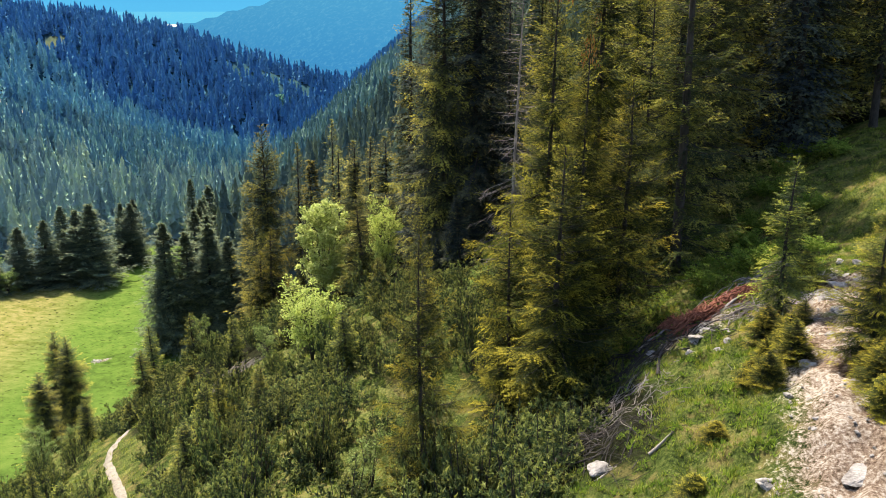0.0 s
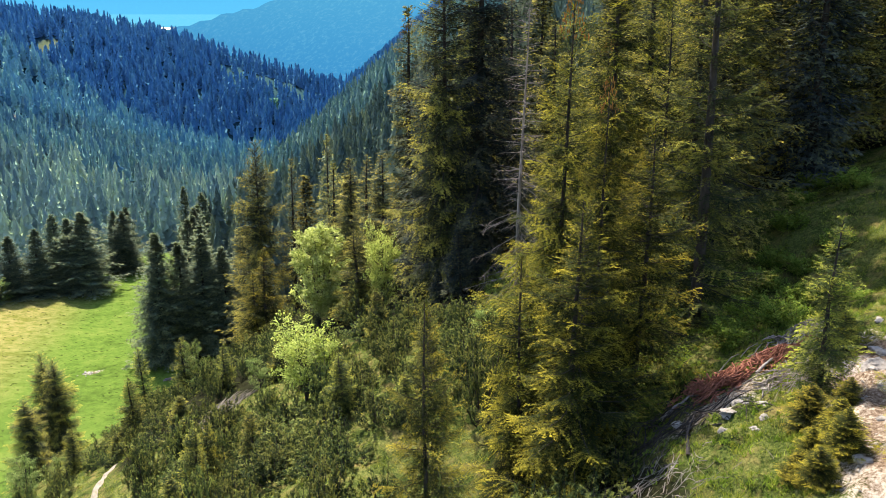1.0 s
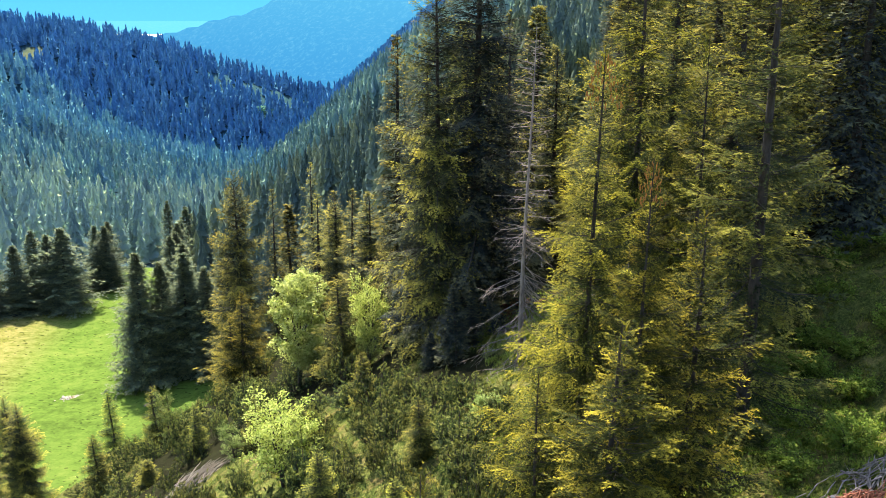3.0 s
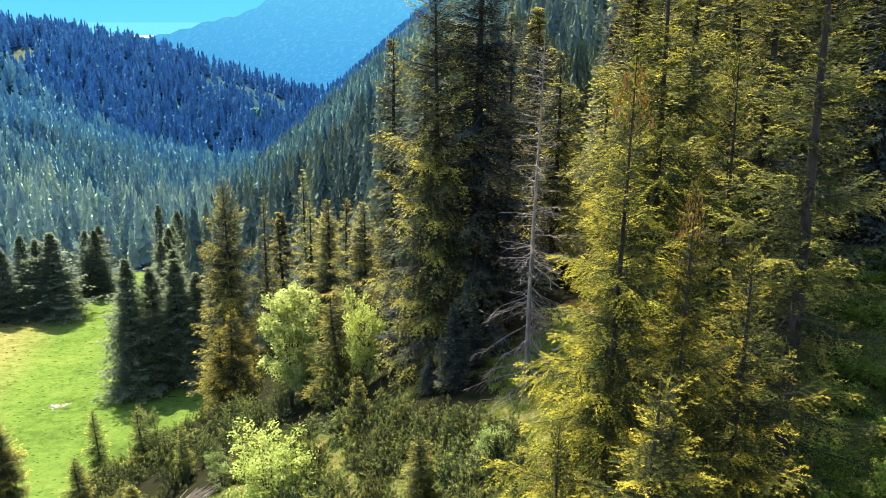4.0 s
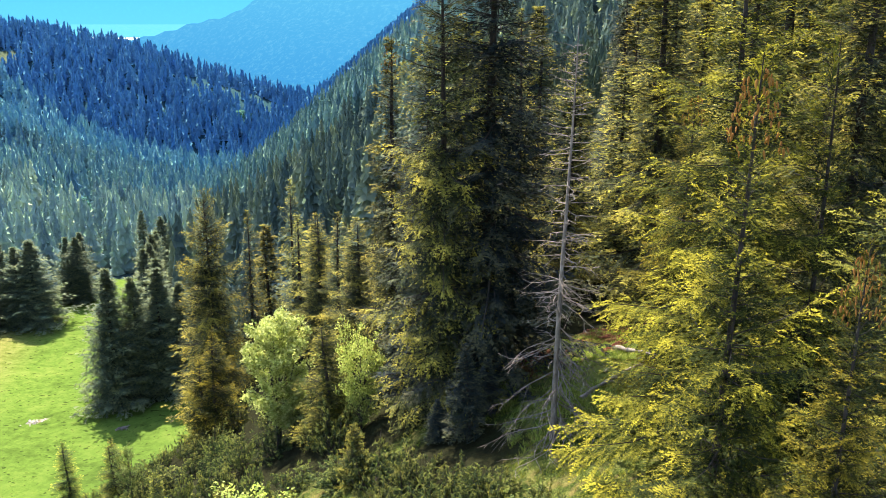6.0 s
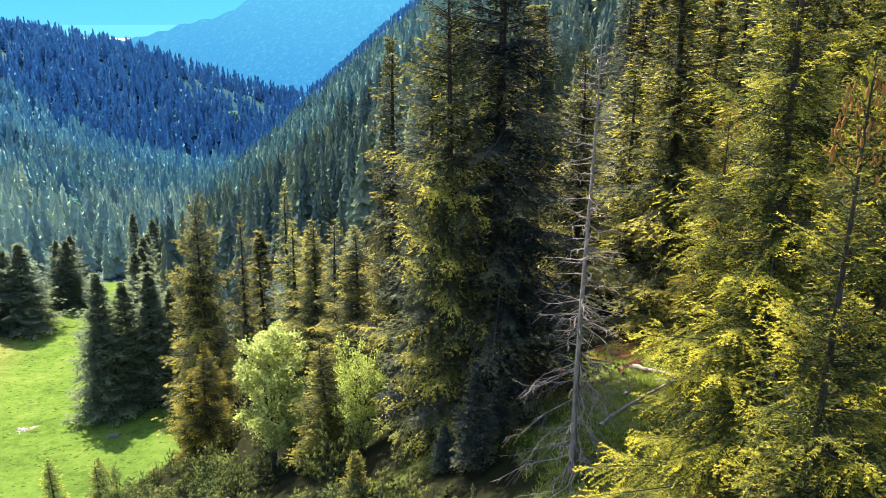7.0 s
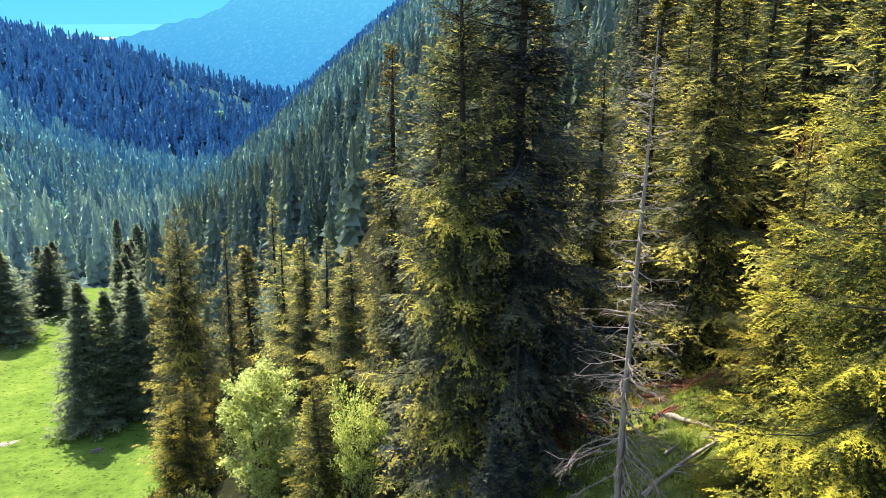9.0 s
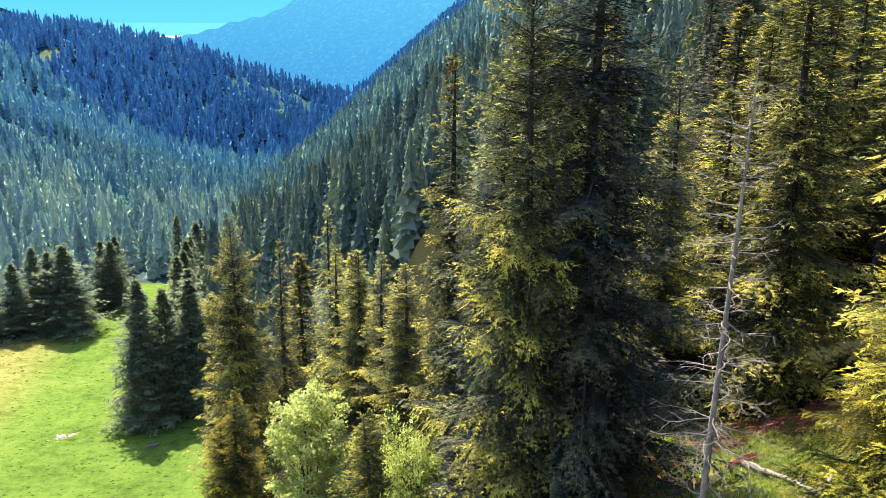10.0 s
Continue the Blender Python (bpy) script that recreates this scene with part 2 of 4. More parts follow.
    me.polygons.foreach_set("use_smooth", np.full(len(faces), smooth))
    me.update(calc_edges=True)
    me.validate()
    me.materials.append(material)
    return me


def part(name, me, parent, label=""):
    ob = new(name, me)
    ob.parent = parent
    if label:
        ob["label"] = label
    return ob


def unit(v):
    return v / np.maximum(np.linalg.norm(v, axis=-1, keepdims=True), 1e-9)


def kites(base, way, length, width, rng, flat=0.5):
    """Pointed sprays: one four-cornered blade each."""
    up = unit(np.array([0, 0, 1.0]) + rng.normal(0, flat, base.shape))
    across = unit(np.cross(way, up))
    mid = base + way * (length * 0.45)[:, None] - up * (0.06 * length)[:, None]
    v = np.stack([base, mid + across * width[:, None], base + way * length[:, None], mid - across * width[:, None]], 1)
    return v.reshape(-1, 3)


def spikes(base, way, length, width, rng, flat=0.5):
    """Pointed twigs: one long triangle each."""
    up = unit(np.array([0, 0, 1.0]) + rng.normal(0, flat, base.shape))
    across = unit(np.cross(way, up)) * width[:, None]
    return np.stack([base - across, base + across, base + way * length[:, None]], 1).reshape(-1, 3)


def thirds(verts):
    return np.arange(len(verts)).reshape(-1, 3)


def quads(verts):
    return np.arange(len(verts)).reshape(-1, 4)


def tubes(paths, radii, sides):
    """Tubes along paths (count, points, 3) with radii (count, points): vertices and four-cornered faces."""
    c, p, _ = paths.shape
    d = unit(np.gradient(paths, axis=1))
    ref = np.where(np.abs(d[..., 2:3]) > 0.9, np.array([1.0, 0, 0]), np.array([0, 0, 1.0]))
    a = unit(np.cross(d, ref))
    b = np.cross(d, a)
    ang = np.linspace(0, 2 * np.pi, sides, endpoint=False)
    ring = a[:, :, None] * np.cos(ang)[:, None] + b[:, :, None] * np.sin(ang)[:, None]
    v = paths[:, :, None] + ring * radii[:, :, None, None]
    i = np.arange(c * p * sides).reshape(c, p, sides)
    j = np.roll(i, -1, axis=2)
    f = np.stack([i[:, :-1], j[:, :-1], j[:, 1:], i[:, 1:]], -1)
    return v.reshape(-1, 3), f.reshape(-1, 4)


def joined(*pieces):
    """Several (vertices, faces) as one."""
    vs, fs, at = [], [], 0
    for v, f in pieces:
        vs.append(v), fs.append(np.asarray(f) + at)
        at += len(v)
    return np.concatenate(vs), np.concatenate(fs)


# ---- the ground ----
def soft(v, w):
    """A smooth max(v, 0), rounded over about w."""
    return w * np.logaddexp(0.0, np.asarray(v, float) / w)


def bell(x, y, cx, cy, sx, sy):
    return np.exp(-((x - cx) / sx) ** 2 - ((y - cy) / sy) ** 2)


def valley_x(y):
    return np.interp(y, [-300, 100, 200, 1000, 1600, 3000], [-70, -84, -92, -228, -300, -300])


def valley_z(y):
    return np.interp(y, [-300, 100, 200, 260, 340, 500, 1000, 1600, 3000], [50, 14, 3, -3, -8, -32, -98, -160, -240])


def land(x, y):
    """Height of the ground: hillside, valley floor with its meadow, far spurs."""
    x, y = np.asarray(x, float), np.asarray(y, float)
    s = x - 5
    side = 83.3 + 0.33 * s - 0.29 * soft(-s, 3) - 0.12 * (y - 65) - 8 * soft((x - 70) / 30, 1)
    side = side - 3.0 * bell(x, y, 17, 44, 6, 7) - 2.2 * bell(x, y, 13, 73, 7, 9)
    side = side + 0.5 * bell(x, y, 8, 22, 5, 6) - 3.9 * bell(x, y, 1.5, 35, 5.5, 9)
    side = side - 0.36 * soft(y - 98, 8) / (1 + np.exp((x + 18) / 5)) - 0.45 * soft(-x - 54, 4)
    xv, zv = valley_x(y), valley_z(y)
    left = np.interp(y, [100, 300, 420, 600, 1300], [0.28, 0.14, 0.16, 0.30, 0.34])
    right = np.interp(y, [170, 300, 600, 2000], [0.0, 0.45, 0.85, 0.85])
    rise = right * soft(x - xv - np.interp(y, [250, 500], [18, 44]), 8)
    rise = rise - soft(rise - (90 - zv), 12)
    floor_ = zv + left * soft(xv - x - 22, 10) + rise
    low = floor_ + soft(side - floor_, 3)
    spur = 70 - 0.214 * (x + 645) - 0.38 * (np.sqrt((y - 1250) ** 2 + 60 ** 2) - 60)
    spur = spur + 10 * np.sin(x / 90.0) - soft(spur - 150, 20)
    low = low + soft(spur - low, 8)
    far = soft((y - 1400) / 250, 0.15)
    low = low - 200 * np.minimum(far, 1.5)
    rough = 0.28 * np.sin(x * 0.83 + 1.3 * np.sin(y * 0.31)) * np.sin(y * 0.71 + 0.9 * np.sin(x * 0.27))
    rough = rough + 0.10 * np.sin(x * 2.3 + y * 1.1) * np.sin(y * 2.9 - x * 0.7)
    rough = rough + np.clip((x + 2) / 4, 0, 1) * np.clip((52 - y) / 8, 0, 1) * (0.17 * np.sin(x * 2.9 + 1.7 * np.sin(y * 1.3)) * np.sin(y * 2.5 + 1.4 * np.sin(x * 1.7)) + 0.08 * np.sin(x * 6.1 + 2 * np.sin(y * 2.2)) * np.sin(y * 5.3))
    flat = np.clip((x + 60) / 15, 0.25, 1)
    return low + rough * flat


def steps(*spans):
    """Grid lines: (from, to, step) spans on end."""
    out = []
    for a, b, d in spans:
        out += list(np.linspace(a, b, max(1, round((b - a) / d)), endpoint=False))
    return np.array(out + [spans[-1][1]])


def grid_sheet(name, xs, ys, height, material):
    gx, gy = np.meshgrid(xs, ys)
    gz = height(gx, gy)
    v = np.stack([gx, gy, gz], -1).reshape(-1, 3)
    i = np.arange(len(v)).reshape(len(ys), len(xs))
    f = np.stack([i[:-1, :-1], i[:-1, 1:], i[1:, 1:], i[1:, :-1]], -1).reshape(-1, 4)
    return mesh_of(name, v, f, material, True), gx.ravel(), gy.ravel()


ground_mesh, gx, gy = grid_sheet("ground", steps((-2600, -700, 80), (-700, -150, 14), (-150, -45, 4), (-45, -20, 1), (-20, 0, 0.6), (0, 22, 0.28), (22, 32, 0.6), (32, 60, 2), (60, 300, 14), (300, 1500, 80)),
                                 steps((-300, -10, 25), (-10, 12, 2), (12, 48, 0.28), (48, 75, 0.6), (75, 110, 1), (110, 420, 4), (420, 1500, 14), (1500, 4300, 100)), land, GROUND)


def along(x, y, points, width):
    """1 on a line of points, falling to 0 at its width."""
    best = np.full(x.shape, 1e9)
    for (ax, ay), (bx, by) in zip(points, points[1:]):
        t = np.clip(((x - ax) * (bx - ax) + (y - ay) * (by - ay)) / ((bx - ax) ** 2 + (by - ay) ** 2), 0, 1)
        best = np.minimum(best, np.hypot(x - ax - t * (bx - ax), y - ay - t * (by - ay)))
    return np.clip(1 - 0.5 * best / width, 0, 1)


SCREE = [(-470, 900), (-440, 873), (-381, 814), (-337, 783), (-300, 765)]
STREAM = [(-198, 480), (-203, 530), (-204, 580), (-212, 640)]
SOIL_LINE = [(8.0, 9), (9.6, 17.5), (11.2, 20.5), (11.6, 23.5), (13.6, 28.3), (14.6, 30)]


def soil_zone(x, y):
    z = 0.86 * along(x, y, SOIL_LINE, 1.7)
    z = np.maximum(z, 0.75 * along(x, y, [(8.2, 29.5), (10.0, 30.5)], 1.0))
    z = np.maximum(z, along(x, y, SCREE, 5.0))
    z = np.maximum(z, 0.9 * along(x, y, STREAM, 4.0))
    return np.maximum(z, 0.95 * bell(x, y, -94.6, 216.5, 2.4, 2.4))


def meadow_zone(x, y):
    """The cropped valley meadow: wide below the hillside, a narrowing tongue between the woods farther on."""
    right = np.where(y < 224, -45.0, np.where(y < 235, -68.0, -70 - 0.32 * (y - 235)))
    left = np.where(y < 285, -400.0, -139 + 0.05 * (y - 285))
    ridge = np.maximum(bell(x, y, -507, 1150, 26, 34), bell(x, y, -230, 1215, 75, 36)) > 0.4
    return 1.0 * ridge + np.clip((right - x) / 3 + 0.5, 0, 1) * np.clip((x - left) / 3 + 0.5, 0, 1) * np.clip((378 - y) / 4, 0, 1)


def litter_shade_zone(x, y):
    """Needle litter and shade plants under the spruces, and shade painted into the hollow and slope."""
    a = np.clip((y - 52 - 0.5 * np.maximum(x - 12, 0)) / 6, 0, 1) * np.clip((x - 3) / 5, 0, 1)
    # The second bell paints the hollow's shade as dark ground.
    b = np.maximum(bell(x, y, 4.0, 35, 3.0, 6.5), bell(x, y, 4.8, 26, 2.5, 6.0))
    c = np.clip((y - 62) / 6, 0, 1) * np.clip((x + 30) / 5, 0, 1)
    # The bell below the tall spruces paints their shade as dark ground.
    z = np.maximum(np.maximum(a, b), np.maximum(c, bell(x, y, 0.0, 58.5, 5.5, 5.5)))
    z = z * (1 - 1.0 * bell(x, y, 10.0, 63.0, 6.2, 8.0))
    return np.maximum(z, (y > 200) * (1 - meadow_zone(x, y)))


# The last bell, at the clearing, only makes its grass paler.
for zone_name, zone_of in (("soil", soil_zone), ("rust", lambda x, y: np.maximum(0.9 * bell(x, y, 6.2, 66.2, 2.6, 2.2), 0.95 * along(x, y, [(10.0, 71.0), (13.0, 71.5), (17.0, 70.0)], 1.6))), ("meadow", lambda x, y: np.maximum(meadow_zone(x, y), 0.8 * bell(x, y, 9.5, 61.0, 4.5, 5.5))), ("litter", litter_shade_zone), ("dry_pale", lambda x, y: 0.85 * np.clip((valley_x(y) - 12 - x) / 18, 0, 1) * (y < 310) + 0.6 * (y > 1000) * (x < -400) + 0.45 * bell(x, y, 9.5, 62, 5, 6)), ("far_haze", lambda x, y: np.clip((y - 420) / 450, 0, 1)), ("woodland", lambda x, y: np.clip((y - 230) / 60, 0, 1) * (1 - meadow_zone(x, y) * np.where(y > 1000, np.where(x > -400, 0.12, 0.5), 1)))):
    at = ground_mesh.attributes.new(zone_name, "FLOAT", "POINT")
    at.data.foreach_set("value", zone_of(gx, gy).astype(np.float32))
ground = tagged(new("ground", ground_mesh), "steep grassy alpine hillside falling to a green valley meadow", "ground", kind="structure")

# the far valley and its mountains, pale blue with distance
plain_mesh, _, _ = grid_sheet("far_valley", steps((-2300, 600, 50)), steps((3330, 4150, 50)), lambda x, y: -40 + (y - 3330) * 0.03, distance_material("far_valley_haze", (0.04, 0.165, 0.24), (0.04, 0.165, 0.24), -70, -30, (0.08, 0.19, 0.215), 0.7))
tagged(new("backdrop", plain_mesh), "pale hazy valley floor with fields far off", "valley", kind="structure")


def far_hill(x, y):
    crest = np.interp(x, [-2400, -1700, -1300, -1060, -850, -640, -500, -300, 0, 400, 900], [-48, -52, -52, -36, -16, 56, 118, 195, 260, 300, 300])
    return crest - np.abs(y - 3300) * 0.5 + np.clip((x + 1300) / 300, 0.1, 1) * (9 * np.sin(x / 57.0 + y / 50) + 4 * np.sin(x / 13.0))


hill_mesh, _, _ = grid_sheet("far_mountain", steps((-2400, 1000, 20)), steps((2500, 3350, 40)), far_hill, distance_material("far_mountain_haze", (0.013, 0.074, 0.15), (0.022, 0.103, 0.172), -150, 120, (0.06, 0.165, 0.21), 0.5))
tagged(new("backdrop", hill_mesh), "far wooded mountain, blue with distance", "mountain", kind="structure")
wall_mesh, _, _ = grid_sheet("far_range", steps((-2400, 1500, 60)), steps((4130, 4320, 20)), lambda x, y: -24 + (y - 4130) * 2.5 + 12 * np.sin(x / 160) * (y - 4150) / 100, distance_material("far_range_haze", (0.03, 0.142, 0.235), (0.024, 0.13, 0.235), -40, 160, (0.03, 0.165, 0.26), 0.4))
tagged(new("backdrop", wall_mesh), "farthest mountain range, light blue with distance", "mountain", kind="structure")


# ---- trees ----
def spruce_crown(seed, h, r, detail, start=0.05, shape=0.8, gap=0.42, droop=0.3, full=1.0, ragged=0.3):
    """Whorls of limbs with hanging branchlets, each set with short tufts of needles. Returns the tufts, how young and
    sunlit in tone each corner's needles are, and the limbs.
    """
    rng = np.random.default_rng(seed)
    z, az, le = [], [], []
    level = start * h
    while level < h - 0.15:
        t = level / h
        n = rng.integers(5, 8) if t < 0.93 else 4
        n = max(3, int(n * full))
        reach = r * (1 - t) ** shape * (0.55 + 0.45 * min(1, (t - start) / 0.12 + 0.35)) + 0.12
        patch = 0.84 + 0.16 * math.sin(level * 1.7 + seed)
        z += list(level + rng.normal(0, gap * 0.3, n))
        az += list(rng.uniform(0, 6.28) + np.arange(n) * 6.28 / n + rng.normal(0, 0.35, n))
        le += list(reach * patch * rng.uniform(1 - ragged - 0.12, 1 + ragged * 0.75, n))
        level += gap * rng.uniform(0.7, 1.3) * (0.6 + 0.4 * (1 - t))
    z, az, le = np.array(z), np.array(az), np.array(le)
    t = np.clip(z / h, 0, 1)
    first = np.interp(t, [0, 0.45, 0.8, 1], [-0.45 - droop * 0.5, -droop, 0.25, 1.0]) + rng.normal(0, 0.12, len(z))
    bend = np.interp(t, [0, 0.6, 1], [0.38, 0.28, 0.0])
    vigour = rng.normal(0, 0.16, len(z))

    def limb(i, s):
        q = le[i] * s
        return np.stack([np.cos(az[i]) * q, np.sin(az[i]) * q, z[i] + le[i] * (first[i] * s + bend[i] * s * s)], -1)
    space, step, tuft, half = ((0.30, 0.26, 0.36, 0.065), (0.135, 0.125, 0.21, 0.036), (0.09, 0.078, 0.125, 0.021), (0.08, 0.06, 0.10, 0.0165), (0.42, 0.36, 0.6, 0.12))[detail]
    count = np.maximum(4, (le / space).astype(int))
    i = np.repeat(np.arange(len(z)), count)
    k = np.arange(len(i)) - np.repeat(np.cumsum(count) - count, count)
    s = 0.05 + 0.95 * (k + rng.uniform(0.1, 0.9, len(i))) / count[i]
    base = limb(i, s)
    sign = np.where(k % 2 == 0, 1, -1)
    a = az[i] + sign * rng.uniform(0.5, 1.2, len(i)) * np.interp(s, [0, 0.85, 1], [1, 0.8, 0.1])
    hang = (droop + 0.12) * np.interp(t[i], [0, 0.6, 1], [1.5, 1.15, 0.25]) * rng.uniform(0.1, 1.3, len(i))
    rise = first[i] * 0.6 + 1.2 * bend[i] * s - hang
    way = unit(np.stack([np.cos(a), np.sin(a), rise + rng.normal(0, 0.14, len(i))], -1))
    lb = np.clip(0.5 * le[i] * (1 - s) ** 0.7 + 0.24, 0.2, max(1.1, 0.3 * r)) * rng.uniform(0.6, 1.25, len(i)) * np.interp(t[i], [0.8, 1], [1, 0.3])
    m = np.maximum(2, (lb / step).astype(int))
    j = np.repeat(np.arange(len(i)), m)
    u = (np.arange(len(j)) - np.repeat(np.cumsum(m) - m, m) + rng.uniform(0.2, 1.0, len(j))) / m[j]
    spot = base[j] + way[j] * (lb[j] * u)[:, None] - np.array([0, 0, 1.0]) * (0.5 * hang[j] * lb[j] * u * u)[:, None] + rng.normal(0, 0.15 * tuft, (len(j), 3))
    side = unit(np.cross(way, np.array([0, 0, 1.0])))[j]
    # Age along the limb, which also paints sunlit tips and a shaded inside.
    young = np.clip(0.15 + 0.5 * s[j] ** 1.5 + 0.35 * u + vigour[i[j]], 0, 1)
    pieces, ages = [], []
    for flank in (-1, 0, 1):
        w2 = unit(way[j] * 0.75 + side * flank * rng.uniform(0.45, 1.0, len(j))[:, None] + rng.normal(0, 0.17, spot.shape))
        ln = tuft * rng.uniform(0.65, 1.35, len(j)) * (1.1 - 0.3 * u)
        pieces.append(spikes(spot, w2, ln, half * rng.uniform(0.75, 1.25, len(j)), rng, 0.28))
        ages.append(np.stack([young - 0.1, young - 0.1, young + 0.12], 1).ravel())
    top = np.zeros((12, 3))
    top[:, 2] = h - 0.9 + np.arange(12) * 0.075
    ta = np.arange(12) * 2.4
    pieces.append(spikes(top, unit(np.stack([np.cos(ta) * 0.6, np.sin(ta) * 0.6, 0 * ta + 0.7], -1)), 0.55 - 0.03 * np.arange(12), 0.04 + 0 * ta, rng))
    ages.append(np.full(36, 0.6))
    ss = np.array([0, 0.5, 0.95])
    paths = np.stack([limb(np.arange(len(z)), np.full(len(z), q)) for q in ss], 1)
    rad = ((0.012 + 0.011 * le) if detail < 2 else (0.007 + 0.006 * le))[:, None] * np.array([1, 0.6, 0.15])
    return np.concatenate(pieces), np.concatenate(ages), tubes(paths, rad, 3)


def trunk_tube(seed, h, foot, sides=9, sway=0.12):
    rng = np.random.default_rng(seed)
    s = np.linspace(-0.04, 1, 12)
    p = np.stack([sway * np.sin(s * 4 + seed), sway * np.cos(s * 3.1 + seed) - sway, s * h], -1)[None]
    rad = (foot * ((1 - np.clip(s, 0, 1)) ** 0.85 + 0.35 * np.exp(-np.clip(s, 0, 1) * 40)) + 0.012)[None]
    return tubes(p, rad, sides)


def hanging_cone():
    """One closed cone, hanging down from its stalk."""
    path = np.array([[[0, 0, 0], [0, 0, -0.03], [0, 0.004, -0.09], [0, 0.006, -0.17]]])
    return mesh_of("cone", *tubes(path, np.array([[0.008, 0.028, 0.03, 0.008]]), 6), CONE, True)


def hang_cones(crown, seed, h, r, count):
    """Cones hung one by one round the tree's top."""
    rng = np.random.default_rng(seed)
    me = hanging_cone()
    for _ in range(count):
        z = h * rng.uniform(0.905, 0.985)
        a = rng.uniform(0, 6.28)
        q = min(0.9, r * (1 - z / h) ** 0.8 + 0.1) * rng.uniform(0.4, 1.0)
        cone = part("cone", me, crown)
        cone.location = (math.cos(a) * q, math.sin(a) * q, z)
        cone.rotation_euler = (rng.normal(0, 0.2), rng.normal(0, 0.2), a)
        size = rng.uniform(0.7, 1.15)
        cone.scale = (size, size, size)


def spruce(seed, h, r, detail, needles, name="spruce", cones=0, foot=None, **crown):
    thing = new(name)
    thing.empty_display_size = 0.5
    v, young, limbs = spruce_crown(seed, h, r, detail, **crown)
    stem = joined(trunk_tube(seed, h, foot or 0.012 * h + 0.02, 9 if detail else 6), limbs) if detail else trunk_tube(seed, h, foot or 0.012 * h, 6)
    part("trunk", mesh_of("trunk", *stem, BARK, True), thing, "brown-grey bark with thin bare inner limbs" if detail else "")
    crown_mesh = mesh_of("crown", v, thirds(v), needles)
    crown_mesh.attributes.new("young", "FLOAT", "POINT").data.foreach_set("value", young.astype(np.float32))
    crown_part = part("crown", crown_mesh, thing)
    if cones:
        crown_part["label"] = "dense needled boughs with orange-brown cones at the top"
        hang_cones(crown_part, seed, h, r, cones)
    thing["size"] = (h, r)
    return thing


STOCK = {}


def set_tree(key, build, x, y, h, r, label, group="", lean=(0, 0), turn=None, sink=0.25):
    """Sets a tree of a stock kind on the ground at height h and reach r; the first is the model itself."""
    rng = random.Random(int(x * 71 + y * 131))
    turn = rng.uniform(0, 360) if turn is None else turn
    spot = pose(x, y, float(land(x, y)) - sink, lean[0], lean[1], turn)
    if key not in STOCK:
        ob = build()
        STOCK[key] = ob
    else:
        ob = copy_thing(STOCK[key], Matrix())
    hh, rr = STOCK[key]["size"]
    ob.matrix_basis = spot @ Matrix.Diagonal((r / rr, r / rr, h / hh, 1))
    tagged(ob, label, "tree", group)
    return ob


KIND = {
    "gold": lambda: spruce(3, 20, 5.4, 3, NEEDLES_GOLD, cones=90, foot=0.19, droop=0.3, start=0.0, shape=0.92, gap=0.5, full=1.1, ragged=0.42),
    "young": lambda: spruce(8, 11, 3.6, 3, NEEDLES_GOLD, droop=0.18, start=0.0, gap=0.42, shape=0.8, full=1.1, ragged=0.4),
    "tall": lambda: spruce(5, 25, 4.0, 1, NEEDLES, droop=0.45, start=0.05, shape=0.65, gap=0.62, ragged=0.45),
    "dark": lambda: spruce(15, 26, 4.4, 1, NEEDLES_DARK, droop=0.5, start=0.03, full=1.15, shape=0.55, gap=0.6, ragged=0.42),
    "slim": lambda: spruce(11, 24, 2.3, 1, NEEDLES, cones=55, droop=0.55, start=0.03, shape=0.72, gap=0.52, ragged=0.4),
    "open": lambda: spruce(21, 22, 3.6, 1, NEEDLES, droop=0.3, start=0.07, gap=0.7, full=0.8, ragged=0.4),
    "fresh": lambda: spruce(9, 10, 2.0, 2, NEEDLES_FRESH, droop=0.18, start=0.02, gap=0.44, shape=0.75),
    "golden": lambda: spruce(52, 10, 2.2, 2, NEEDLES_GOLD, droop=0.2, start=0.02, gap=0.4),
    "level": lambda: spruce(22, 21, 3.8, 2, NEEDLES_FRESH, droop=0.1, start=0.06, gap=0.72, full=0.85, shape=0.6, ragged=0.4),
    "mixed": lambda: spruce(16, 24, 4.4, 1, NEEDLES, droop=0.5, start=0.02, shape=0.55, full=1.1, gap=0.6, ragged=0.42),
    "edge": lambda: spruce(33, 30, 6.4, 4, NEEDLES_EDGE, droop=0.4, start=0.01, gap=0.7, shape=0.8, full=1.3, ragged=0.4),
    "broad": lambda: spruce(61, 25, 5.2, 1, NEEDLES, droop=0.4, start=0.02, gap=0.62, shape=0.52, full=1.2, ragged=0.4),
    "small": lambda: spruce(51, 9, 1.9, 2, NEEDLES_FRESH, droop=0.15, start=0.03, gap=0.4),
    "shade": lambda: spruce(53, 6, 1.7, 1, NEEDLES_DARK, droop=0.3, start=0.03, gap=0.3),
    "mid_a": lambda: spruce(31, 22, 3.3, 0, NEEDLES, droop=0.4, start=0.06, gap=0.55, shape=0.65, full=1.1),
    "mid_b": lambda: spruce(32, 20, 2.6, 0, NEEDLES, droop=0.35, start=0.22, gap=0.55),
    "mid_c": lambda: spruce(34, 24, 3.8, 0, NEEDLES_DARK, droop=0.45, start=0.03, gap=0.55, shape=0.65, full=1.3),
}


WIDE = {"gold": 1.3, "young": 1.25, "fresh": 1.2, "edge": 2.1, "mid_a": 1.4, "mid_b": 1.3, "mid_c": 1.5, "tall": 1.3, "dark": 1.25, "slim": 1.15, "open": 1.25, "small": 1.35}


